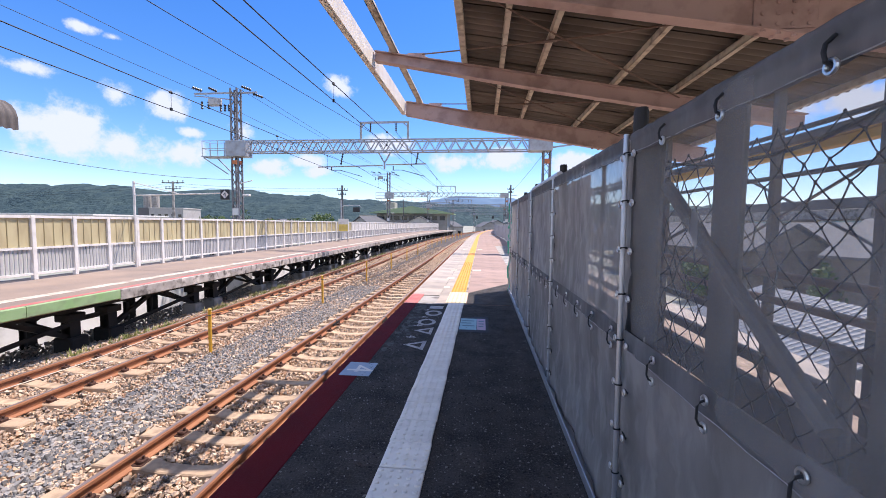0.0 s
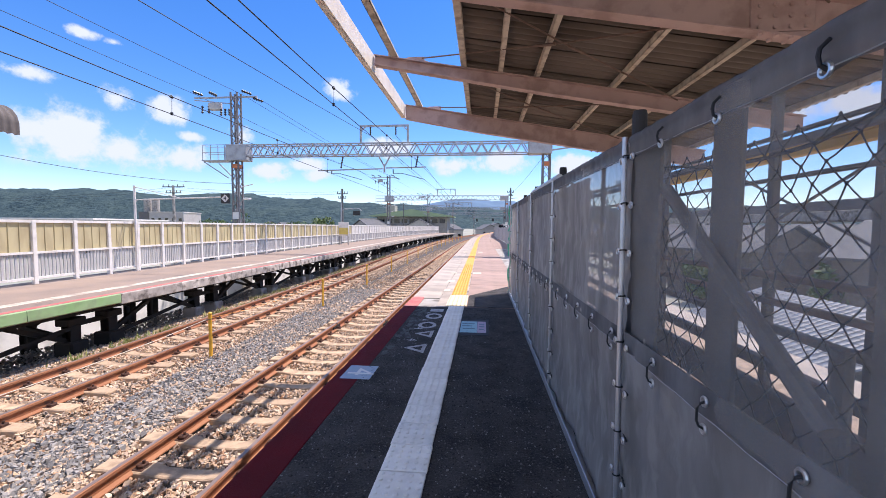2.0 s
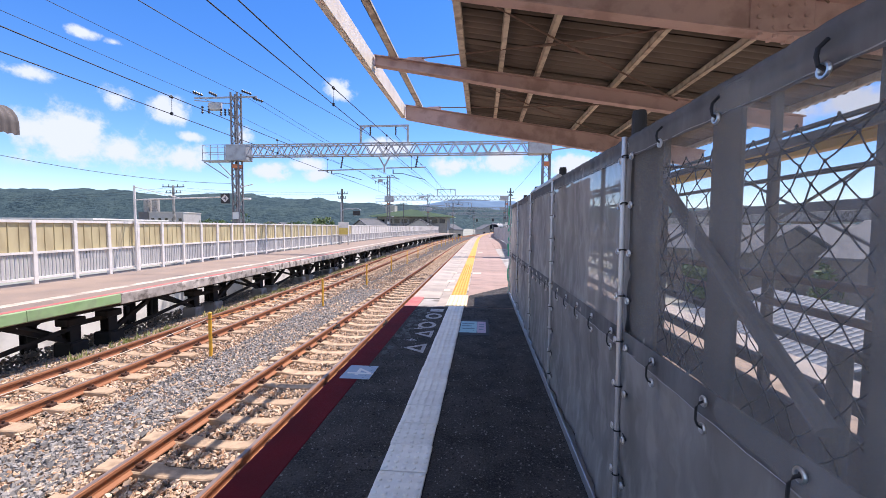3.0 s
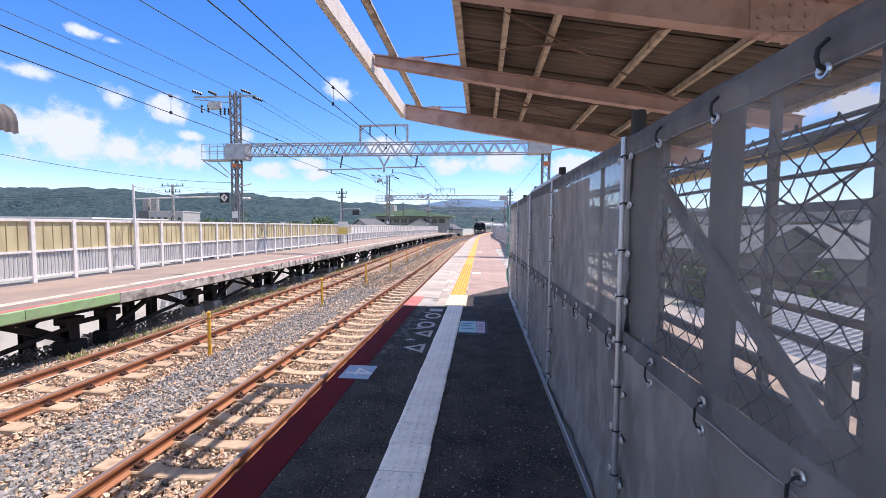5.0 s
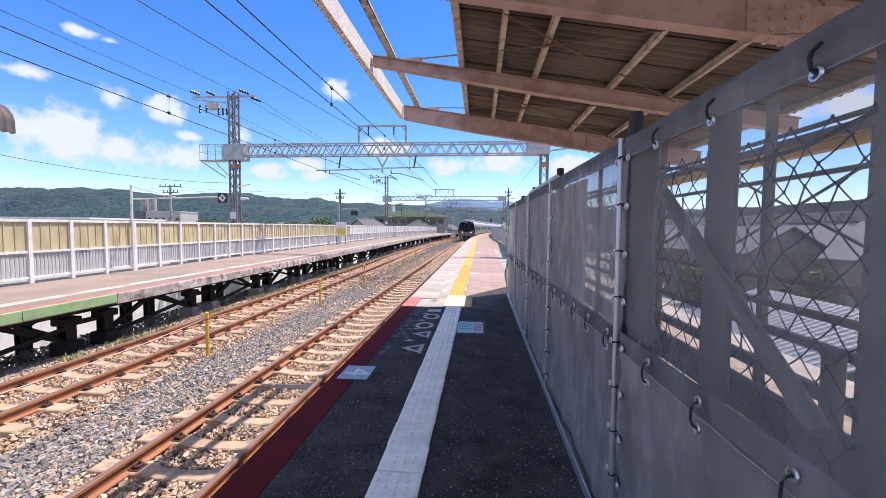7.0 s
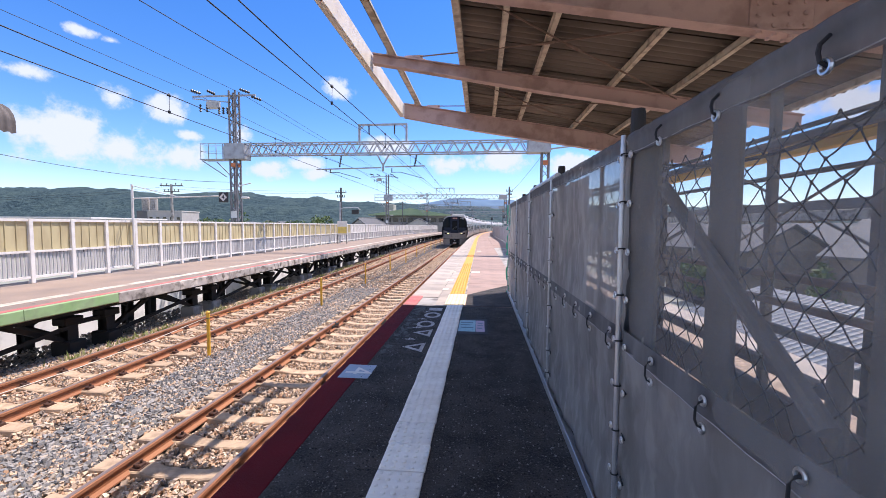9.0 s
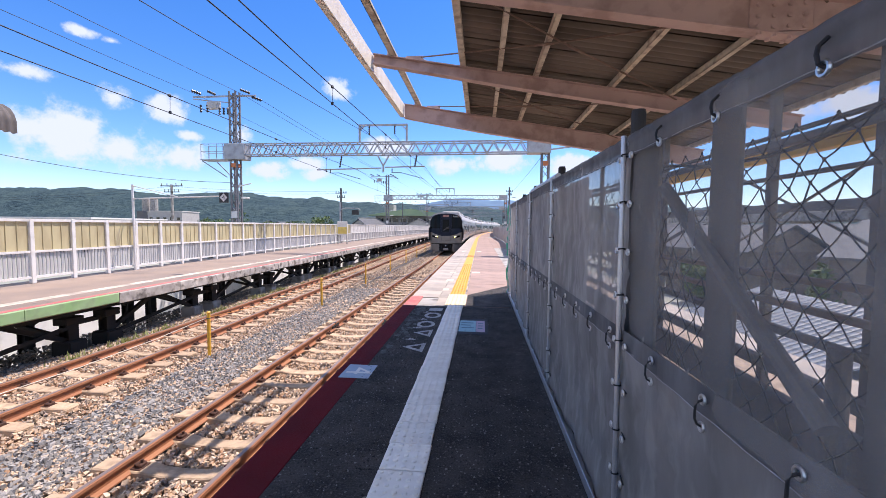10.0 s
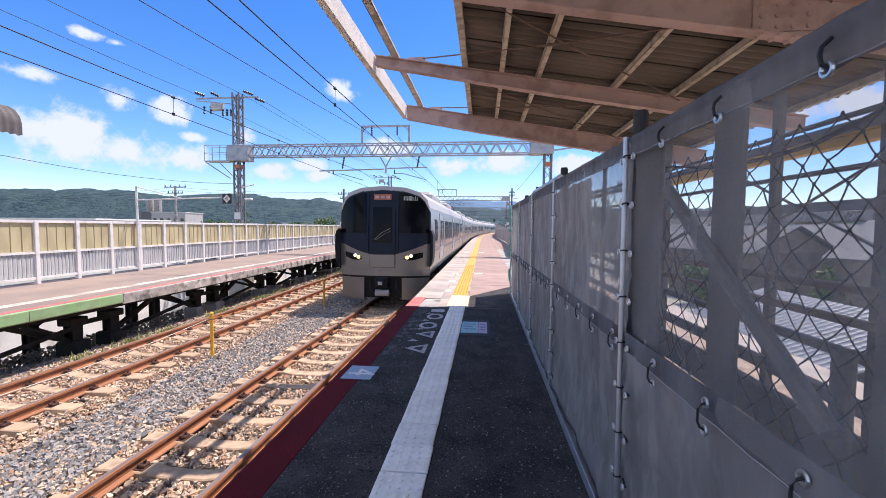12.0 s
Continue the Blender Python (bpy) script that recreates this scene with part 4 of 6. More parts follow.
def torus(m, c, r, rr, axis, n=14, k=6):
    rings = []
    axis = Vector(axis).normalized()
    s = axis.orthogonal().normalized()
    u = axis.cross(s)
    for i in range(n + 1):
        a = 2 * math.pi * i / n
        rad = s * math.cos(a) + u * math.sin(a)
        rings.append([Vector(c) + rad * (r + rr * math.cos(b)) + axis * rr * math.sin(b) for b in (2 * math.pi * q / k for q in range(k))])
    m.sweep(rings, cap=False)


def build_fence():
    t = thing("site_fence", "temporary pipe fence hung with grey mesh sheets", "fence")
    for k, (a, b) in enumerate(zip(POLES, POLES[1:])):
        up_mat = M_tarp if k >= 4 else (M_tarpfar if k == 3 else M_tarpdense)
        s = part("upper_sheet", sheet_grid(a + .014, b - .014, lambda y: f_mid(y) + .003, f_top, k * 3.1, .012), up_mat, t,
                 "see-through grey mesh sheet" if k >= 4 else "grey mesh sheet", smooth=True)
        part("lower_sheet", sheet_grid(a + .014, b - .014, lambda y: .03, lambda y: f_mid(y) - .002, k * 5.7 + 2, .02), M_tarplow, t,
             "close grey sheet", smooth=True)
        # doubled hem folded over the top pipe, and the flap along the lower edge
        for name, seam, top, wrap in (("hem", lambda y: f_top(y) - .078, f_top, True), ("flap", lambda y: f_mid(y) - .012, lambda y: f_mid(y) + .075, False)):
            g, rows = Mesh(), 9
            ny = int((a - b) * 60)
            vs = []
            for i in range(ny + 1):
                y = a - .012 + (b - a + .024) * i / ny
                for j in range(rows):
                    u = min(1.0, j / 5)
                    z = seam(y) + (top(y) - seam(y)) * u
                    fold = .005 * noise.noise(Vector((y * 16, z * 3, k + 4))) + .003 * noise.noise(Vector((y * 40, z * 9, k))) + .004 * math.sin(y * 55) * (1 - u)
                    x = FX - .026 + fold
                    if wrap and j >= 5:
                        ang = (j - 5) / 3 * math.pi * .8
                        x, z = FX - .004 - .030 * math.cos(ang), top(y) - .004 + .026 * math.sin(ang) + fold
                    elif not wrap:
                        x = FX - .021 + fold * .6 + .008 * (1 - u) * noise.noise(Vector((y * 5, 3, k)))
                    vs.append((x, y, z))
            g.add(vs, [(i * rows + j, i * rows + j + 1, (i + 1) * rows + j + 1, (i + 1) * rows + j)
                       for i in range(ny) for j in range(rows - 1 if wrap else 5)])
            part(name, g, M_tarphem, s, "doubled grey sheet hem with a stitched seam", smooth=True)
            st = Mesh()
            st.tube([(FX - .030, a - .02 + (b - a + .04) * i / 30, seam(a + (b - a) * i / 30) + .006 + .002 * math.sin(i * 1.7)) for i in range(31)], .0016, 4)
            part("seam", st, M_seam, s, "pale stitched seam")
        # eyelets and cord ties
        n = int((a - b - .1) / .345)
        for i in range(n):
            y = a - (i + 1) * .345
            zt, zu, zl = f_top(y) - .078, f_mid(y) + .042, f_mid(y) - .038
            for zc in (zt, zu, zl) if k >= 4 else (zu, zl):
                g = Mesh()
                torus(g, (FX - .036, y, zc), .0125, .0045, (1, 0, 0))
                part("eyelet", g, M_grommet, s)
            if k >= 4:
                c = Mesh()
                c.tube([(FX - .030, y, zt), (FX - .045, y + .002, zt + .010), (FX - .046, y + .006, zt + .028), (FX - .042, y + .008, zt + .044), (FX - .028, y + .004, zt + .060)], .0042, 6)
                part("cord_tie", c, M_black, s)
            c = Mesh()
            c.tube([(FX - .034, y, zu), (FX - .044, y + .003, zu - .006), (FX - .051, y + .007, zu - .022), (FX - .052, y + .007, zl + .022),
                    (FX - .046, y + .004, zl + .006), (FX - .034, y, zl)], .0036, 6)
            part("cord_tie", c, M_black, s)
    for y in POLES:
        p = Mesh()
        x = FX - .035
        lean = .02 if y == 1.86 else .0
        p.tube([(x, y - lean * .3, .02), (x, y + lean, f_top(y) + .02)], .0115, 12)
        part("pole", p, M_galv, t, "bright galvanised pipe", smooth=False)
        for i in range(9):
            z = .16 + i * .21
            c = Mesh()
            torus(c, (x, y, z), .0145, .0035, (0, .2, 1), 12, 5)
            c.tube([(x + .02, y + .02, z), (FX - .02, y + .07, z - .01)], .004, 5)
            c.tube([(x + .02, y - .02, z), (FX - .02, y - .07, z - .01)], .004, 5)
            part("cord_tie", c, M_black, t)
            for sy in (-.07, .07):
                g = Mesh()
                torus(g, (FX - .034, y + sy, z - .01), .012, .005, (1, 0, 0), 10, 5)
                part("eyelet", g, M_grommet, t)
    r = Mesh()
    r.tube([(FX + .02, F_END, f_top(F_END)), (FX + .02, F_START, f_top(F_START))], .0243, 10)
    part("top_rail", r, M_galv, t)
    r = Mesh()
    r.tube([(FX + .055, F_END, f_mid(F_END)), (FX + .055, F_START, f_mid(F_START))], .0243, 10)
    part("middle_rail", r, M_brace, t)
    b = Mesh()
    b.box((FX - .055, F_START, .004), (FX - .048, F_END, .075), c=.002)
    b.box((FX - .048, F_START, .004), (FX + .02, F_END, .012), c=.002)
    part("base_angle", b, M_galv, t, "bright steel angle along the base")
    e = Mesh()
    for k in range(14):
        y = F_END + .02 + .015 * math.sin(k * 2.1)
        z = f_top(F_END) * k / 14
        e.tube([(FX - .05 + .02 * math.sin(k * 1.7), y, z), (FX - .04 + .03 * math.cos(k * 1.3), y + .02, z + f_top(F_END) / 14)], .022, 6)
    part("net_edge", e, M_net, t, "bunched green net edge")
    p = Mesh().tube([(FX + .03, 5.6, f_top(5.6) + .05), (FX + .03, 3.75, f_top(3.75) + .05)], .03, 12)
    part("spare_pipe", p, M_galv, t, "loose pale pipe lying on the top rail")
    for y in (8.2, 6.5, 4.46, 2.35):
        p = Mesh()
        p.tube([(.87, y, 0), (.87, y, 2.16)], .039, 14)
        p.tube([(.87, y, 2.16), (.87, y, 2.175)], .035, 14)
        q = part("padded_post", p, M_pad, t, "black padded post")
        c = Mesh()
        for i in range(7):
            a = i * .9
            c.tube([(.87 + .06 * math.cos(a), y + .06 * math.sin(a), 1.93 + .008 * i), (.87 + .06 * math.cos(a + 1.2), y + .06 * math.sin(a + 1.2), 1.95 + .008 * i)], .014, 5)
        c.tube([(.84, y - .05, 1.94), (.80, y - .18, 1.97), (.76, y - .3, 1.93), (.72, y - .42, 1.95)], .02, 6)
        part("cord_bundle", c, M_black, q)
    return t


build_fence()


def build_net():
    """Knotted rope net hung behind the mesh sheets."""
    t = thing("rope_net", "dark knotted rope net hung behind the sheets", "net")
    m = Mesh()
    w, h, x = .098, .049, .825

    def knot(i, j):
        """Knot i along row j of the net."""
        y = .25 + (i + .5 * (j % 2)) * w
        return Vector((x + .012 * math.sin(i * 1.9 + j), y + .006 * math.sin(j * 1.3 + i * .7), 1.80 - j * h * (1.0 + .1 * math.sin(y * 1.3)) - .012 * math.sin(y * 2.1)
                       + .005 * math.sin(i * 2.7 + j * 1.9)))
    for j in range(24):
        for i in range(58):
            p = knot(i, j)
            m.tube([p + Vector((0, 0, .005)), p, p - Vector((0, 0, .006))], [.002, .0046, .002], 5)
            for q in (knot(i - 1 + j % 2, j + 1), knot(i + j % 2, j + 1)):
                m.tube([p, p.lerp(q, .3) - Vector((0, 0, .003)), p.lerp(q, .7) - Vector((0, 0, .004)), q], .0023, 4, cap=False)
    part("net_cord", m, M_black, t)["kind"] = "stuff"
    b = Mesh()
    b.tube([(x, 5.6, 1.80), (x, 4.0, 1.82), (x, 2.6, 1.78), (x, 1.9, 1.80), (x, 1.5, 1.735), (x, 1.25, 1.728), (x, 1.1, 1.735), (x, .95, 1.765), (x, .8, 1.80), (x, .2, 1.83)], .006, 6)
    part("border_rope", b, M_black, t)


build_net()


def build_rear_rails():
    """The platform's own rail fence behind the sheets."""
    t = thing("rail_fence", "brown steel rail fence behind the mesh sheets", "fence")
    x = 1.5
    for z, hgt, dep, material in ((1.945, .04, .04, M_darksteel), (1.992, .02, .03, M_darksteel), (1.776, .022, .03, M_darksteel),
                                  (1.28, .034, .04, M_brownsteel), (1.146, .034, .04, M_brownsteel), (1.01, .04, .04, M_darksteel), (.81, .06, .05, M_darksteel)):
        part("rail", Mesh().box((x - dep / 2, -.5, z - hgt / 2), (x + dep / 2, 9, z + hgt / 2), c=.006), material, t)
    for y in (2.33, 1.73, 3.6, 5.4, 7.2):
        part("post", Mesh().box((x + .05, y - .022, 0), (x + .095, y + .022, 2.3), c=.006), M_darksteel, t)
    s = thing("scaffold_brace", "thick dark grey diagonal brace and posts behind the sheets", "brace")
    part("diagonal", Mesh().tube([(.742, 1.70, 1.68), (.742, .90, 1.085)], .024, 12), M_brace, s)
    part("short_post", Mesh().tube([(.96, 1.14, 0), (.96, 1.14, 1.2)], .026, 12), M_brace, s)
    for ya, yb in ((1.29, 1.44), (.70, .858), (1.84, 2.32)):
        part("board_post", Mesh().box((.772, ya, 0), (.79, yb, 1.905), c=.004), M_brace, s)
    part("kick_board", Mesh().box((1.02, .2, .0), (1.06, 6.0, .772), c=.005), M_darksteel, s)
    part("kick_board", Mesh().box((1.02, .2, .806), (1.06, 6.0, .945), c=.005), M_darksteel, s)
    # added board that blocks the sky from showing through the far sheets
    part("kick_board", Mesh().box((1.04, 4.1, .7), (1.07, 9.0, 2.02), c=.005), M_darksteel, s)
    b = thing("yellow_beam", "weathered yellow steel beam on thin dark legs", "beam")
    part("beam_web", Mesh().box((2.93, 2.5, 2.215), (2.96, 8.2, 2.285), c=.004), M_yellowbeam, b)
    part("beam_flange", Mesh().box((2.89, 2.5, 2.285), (3.0, 8.2, 2.297), c=.003), M_yellowbeam, b)
    part("beam_flange", Mesh().box((2.89, 2.5, 2.203), (3.0, 8.2, 2.215), c=.003), M_yellowbeam, b)
    for y in (2.75, 5.3, 7.9):
        part("leg", Mesh().box((2.92, y - .03, -1.28), (2.98, y + .03, 2.203), c=.004), M_darksteel, b)
    part("stay", Mesh().bar((2.95, 3.2, 2.1), (2.95, 4.9, 1.35), .02, .02), M_darksteel, b)
    part("stay", Mesh().bar((2.95, 4.9, 2.1), (2.95, 3.2, 1.35), .02, .02), M_darksteel, b)


build_rear_rails()

# ---------------------------------------------------------------- far platform
M_farsurf = mat("brown_worn_asphalt", (.33, .25, .195), .9, colour2=(.24, .185, .15), scale=1.0, amount=.8, bump=.3, bump_scale=60,
                dirt_light=(.22, .18, .16), dirt_light_amount=.5, dirt_light_scale=.6)
M_blockwall = mat("pale_retaining_wall", (.84, .82, .78), .9, colour2=(.72, .70, .66), scale=.8, amount=.7, bump=.2,
                  dirt_light=(.3, .28, .25), dirt_light_amount=.4, dirt_light_scale=1.1)
FAR_END = 98.0


def fp_edge(s):
    return -4.85 + spread(s)


def fp_fence(s):
    return -8.15 + spread(s) - .025 * (min(max(s, 9.0), 30.0) - 9.0)


def build_far_platform():
    t = thing("far_platform", "opposite platform with worn brown surface on dark steel trestles, shade added to their colour", "platform", kind="structure")
    m = Mesh()
    m.sweep([[along(s, fp_edge(s) - .02, 0), along(s, fp_fence(s) - .5, 0), along(s, fp_fence(s) - .5, -.22), along(s, fp_edge(s) - .02, -.22)]
             for s in steps(-3, FAR_END, 2.2, 5)])
    part("deck", m, M_farsurf, t, "worn brown deck")
    for a, b, d0, d1, z, material, lab in ((-3, FAR_END, .02, .21, .004, M_redlit, "faded red edge band"), (-3, FAR_END, .62, .92, .006, M_wornline, "worn cream line")):
        q = Mesh()
        q.sweep([[along(s, fp_edge(s) - d0 - .03, z), along(s, fp_edge(s) - d1, z), along(s, fp_edge(s) - d1, z - .004), along(s, fp_edge(s) - d0 - .03, z - .004)]
                 for s in steps(a, b if z > .005 else 26, 2.2, 5)])
        part("edge_band" if z < .005 else "white_line", q, material, t, lab)
    s, k = -3.0, 0
    rnd = random.Random(4)
    while s < FAR_END - .1:
        ln = 1.82
        e = Mesh()
        g = s + ln / 2 < 7.3
        z0, z1 = (-.20, .002) if g else (-.235, .002)
        e.sweep([[along(q, fp_edge(q) + .04, z0 + .012), along(q, fp_edge(q) + .04, z1 - .012), along(q, fp_edge(q) + .028, z1), along(q, fp_edge(q) - .018, z1),
                  along(q, fp_edge(q) - .018, z0), along(q, fp_edge(q) + .028, z0)] for q in (s + .006, s + ln - .006)])
        part("edge_board" if g else "edge_block", e, M_green if g else M_edgeblock, t, "green painted edge board" if g else "")
        s += ln
        k += 1
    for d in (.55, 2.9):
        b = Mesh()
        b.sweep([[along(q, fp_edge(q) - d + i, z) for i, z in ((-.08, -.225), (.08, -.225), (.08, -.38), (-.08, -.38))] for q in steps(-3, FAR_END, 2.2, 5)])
        part("girder", b, M_undershade, t)
    # trestles
    y = .15
    n = 0
    while y < FAR_END - 1:
        for dy in (0, .86):
            for d in (.75, 2.9):
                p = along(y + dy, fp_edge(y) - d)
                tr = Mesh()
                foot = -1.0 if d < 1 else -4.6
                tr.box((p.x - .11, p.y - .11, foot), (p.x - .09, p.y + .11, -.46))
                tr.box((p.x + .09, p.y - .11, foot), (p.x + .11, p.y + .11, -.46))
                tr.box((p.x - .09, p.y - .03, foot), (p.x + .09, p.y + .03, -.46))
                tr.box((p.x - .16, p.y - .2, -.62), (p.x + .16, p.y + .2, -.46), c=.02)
                part("trestle_leg", tr, M_undershade, t)
                # nearest footings are coloured near-black for the shadow they stand in
                part("footing", Mesh().box((p.x - .22, p.y - .2, foot - .5), (p.x + .22, p.y + .2, foot + .04), c=.03), M_concrete if n > 2 else M_undershade, t)
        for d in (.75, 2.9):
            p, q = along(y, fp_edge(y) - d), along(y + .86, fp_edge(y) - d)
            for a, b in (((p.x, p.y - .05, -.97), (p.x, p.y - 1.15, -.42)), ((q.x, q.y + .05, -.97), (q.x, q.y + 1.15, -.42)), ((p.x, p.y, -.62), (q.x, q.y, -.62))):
                part("trestle_brace", Mesh().bar(a, b, .10, .09), M_undershade, t)
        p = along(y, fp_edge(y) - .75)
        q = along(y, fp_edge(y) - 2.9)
        part("trestle_brace", Mesh().bar((p.x, p.y, -.95), (q.x, q.y, -.5), .07, .08), M_undershade, t)
        part("trestle_brace", Mesh().bar((p.x + .12, p.y - 2.6, -1.02), (p.x + .12, p.y - .1, -.66), .05, .08), M_undershade, t)
        y += 3.68
        n += 1
    w = Mesh()
    w.sweep([[along(s, o + spread(s), z) for o, z in ((-13.4, -5.2), (-13.4, -1.05), (-13.1, -1.05), (-13.1, -5.2))] for s in steps(-10, 110, 4, 6)])
    tagged(part("wall_west", w, M_blockwall), "low pale concrete retaining wall under the platform", "wall", kind="structure")


build_far_platform()


def build_far_fence():
    t = thing("platform_fence", "white steel fence with cream panels above grey slats", "fence")
    rnd = random.Random(21)
    H, MID, LOW, PITCH = 1.63, .80, .155, 1.06
    ys = [2.55 + PITCH * k for k in range(int((FAR_END - 3) / PITCH))]
    post = Mesh().box((-.05, -.05, 0), (.05, .05, H), c=.008).data("post", M_white)
    slat = Mesh().box((-.012, -.030, 0), (.012, .030, MID - LOW - .05), c=.003).data("slat", M_slat)
    panel = Mesh()
    w = PITCH - .11
    front = [(.008, -w / 2)]                               # ribbed sheet
    for i in (1, 2, 3):
        y0 = -w / 2 + i * w / 4
        front += [(.008, y0 - .016), (.026, y0 - .010), (.026, y0 + .010), (.008, y0 + .016)]
    front.append((.008, w / 2))
    outline = front + [(-.008, w / 2), (-.008, -w / 2)]
    panel.sweep([[(a, b, z) for a, b in outline] for z in (0, H - MID - .09)])
    panel = panel.data("panel", M_cream)
    pale = panel.copy()
    pale.materials[0] = M_white
    rest = Mesh()
    count = 0
    for k, s in enumerate(ys):
        p = along(s, fp_fence(s))
        o = part("post", post, M_white, t)
        o.matrix_basis = pose(p.x, p.y, 0, rnd.uniform(-.3, .3), rnd.uniform(-.5, .5), heading(s))
        if k + 1 == len(ys):
            break
        q = along(ys[k + 1], fp_fence(ys[k + 1]))
        turn = math.degrees(math.atan2(p.x - q.x, q.y - p.y))
        for z, hh, nm in ((H - .035, .07, "top_rail"), (MID, .055, "middle_rail"), (LOW, .055, "bottom_rail")):
            r = Mesh().bar((p.x + .01, p.y + .052, z), (q.x + .01, q.y - .052, z), .05, hh)
            part(nm, r, M_white, t)
        mid = (p + q) / 2
        o = part("panel", panel if s < 36 else pale, M_cream, t)
        o.matrix_basis = pose(mid.x - .02, mid.y, MID + .03, 0, 0, turn)
        for i in range(10):
            u = (i + .5) / 10
            c = p.lerp(q, .05 + .9 * u)
            tilt = rnd.uniform(-1.2, 1.2)
            if count < 290 and s > 5.0:
                o = part("slat", slat, M_slat, t)
                o.matrix_basis = pose(c.x - .02, c.y, LOW + .025, tilt * .4, tilt, turn)
                count += 1
            else:
                rest.box((c.x - .032, c.y - .03, LOW + .025), (c.x - .008, c.y + .03, MID - .025))
    part("slats", rest, M_slat, t, "grey slats")["kind"] = "stuff"


build_far_fence()


def build_far_furniture():
    x, y = -11.32, 11.95
    s = thing("stop_sign_arm", "white pole with a long arm carrying a black numeral sign", "sign")
    part("pole", Mesh().tube([(x, y, 0), (x, y, 2.80)], .036, 12), M_white, s)
    part("arm", Mesh().tube([(x, y, 2.34), (-8.32, y, 2.42)], .02, 8), M_white, s)
    part("stay", Mesh().tube([(x, y, 2.76), (-9.75, y, 2.40)], .016, 6), M_white, s)
    b = part("sign_board", Mesh().box((-8.31, y - .03, 2.22), (-8.01, y + .02, 2.54), c=.006), M_signblack, s, "square black sign")
    d = Mesh()
    cx, cz, r = -8.16, 2.38, .13
    vs = [(cx, y - .034, cz - r), (cx + r, y - .034, cz), (cx, y - .034, cz + r), (cx - r, y - .034, cz)]
    d.add(vs + [(a, y - .03, c) for a, _, c in vs], [(0, 1, 2, 3), (7, 6, 5, 4), (0, 4, 5, 1), (1, 5, 6, 2), (2, 6, 7, 3), (3, 7, 4, 0)])
    part("diamond", d, M_white, b)
    writing("numeral", "4", .20, pose(cx, y - .036, cz - .005, 90, 0, 0), M_signblack, b, .001)
    # second sign pole and notice board further along
    q = along(33, fp_fence(33) + .2)
    s = thing("display_pole", "grey pole with curved arm and small dark display", "sign")
    part("pole", Mesh().tube([(q.x, q.y, 0), (q.x, q.y, 3.5)], .06, 10), M_gantry, s)
    part("arm", Mesh().tube([(q.x, q.y, 2.85), (q.x + .3, q.y, 3.0), (q.x + 1.6, q.y, 3.0), (q.x + 1.75, q.y, 2.85)], .035, 8), M_gantry, s)
    part("display", Mesh().box((q.x + 1.05, q.y - .08, 2.45), (q.x + 1.65, q.y + .08, 2.85), c=.01), M_signblack, s)
    q = along(31.5, fp_fence(31.5) + .9)
    s = thing("notice_board", "white and yellow notice board on two legs", "notice board")
    part("panel", Mesh().box((q.x - .42, q.y - .03, .75), (q.x + .42, q.y + .03, 1.85), c=.01), M_white, s)
    part("notice", Mesh().box((q.x - .38, q.y - .036, .85), (q.x + .38, q.y - .031, 1.40)), M_poster, s)
    for dx in (-.38, .38):
        part("leg", Mesh().box((q.x + dx - .03, q.y - .025, 0), (q.x + dx + .03, q.y + .025, .75), c=.005), M_darksteel, s)
    # rounded eave of the canopy over the far platform
    c = thing("far_canopy", "weathered corrugated canopy with a rounded eave", "canopy", kind="structure")
    prof = [(-8.97, 3.24), (-8.97, 3.46), (-9.01, 3.60), (-9.10, 3.72), (-9.24, 3.80), (-9.42, 3.84), (-10.4, 3.92), (-11.4, 3.98)]
    for k in range(7):
        y1 = 6.95 - k * .62
        rings = []
        for i in range(33):
            yy = y1 - .64 * i / 32
            w = .016 * math.cos(2 * math.pi * (y1 - yy) / .128)
            rings.append([(a + w * .7, yy, z + w * .7) for a, z in prof])
        part("roof_sheet", Mesh().sweep(rings, closed=False), M_oldsheet, c, smooth=True)
    part("rafter", Mesh().bar((-9.2, 6.2, 3.62), (-11.4, 6.2, 3.86), .10, .14), M_beam, c)
    part("column", Mesh().box((-10.9, 6.1, 0), (-10.75, 6.3, 3.75), c=.01), M_beam, c)


build_far_furniture()


def build_marker_posts():
    proto = thing("marker_post", "orange-yellow steel marker post standing in the ballast", "post", "marker posts along the tracks")
    m = Mesh().tube([(0, 0, -.1), (0, 0, .93)], .034, 10)
    part("tube", m, M_post, proto)
    part("cap", Mesh().tube([(0, 0, .93), (0, 0, .945), (0, 0, .965)], [.041, .041, .02], 10), M_post, proto)
    part("tie_band", Mesh().tube([(0, 0, .82), (0, 0, .835)], .0385, 10), M_darksteel, proto)
    ss = [7.32 + 5.15 * k for k in range(16)]
    tops = []
    for k, s in enumerate([2.2] + ss):
        p = along(s, (-2.29 if s < 8 else -2.05) + spread(s) * .5, -1.17)
        if k == 0:
            proto.matrix_basis = pose(p.x, p.y, p.z, 0, 0, 0)
        else:
            copy_thing(proto, pose(p.x, p.y, p.z, random.uniform(-1, 1), random.uniform(-1, 1), 0))
        tops.append(p + Vector((-.03, 0, .83)))
    for k, (a, b) in enumerate(zip(tops, tops[1:])):
        r = Mesh()
        r.tube([a.lerp(b, u) - Vector((0, 0, .10 * 4 * u * (1 - u))) for u in (0, .25, .5, .75, 1)], .0065, 5)
        tagged(part("barrier_rope", r, M_rope if k == 0 else M_orangerope), "sagging rope tied between the marker posts", "rope", "barrier ropes")


build_marker_posts()


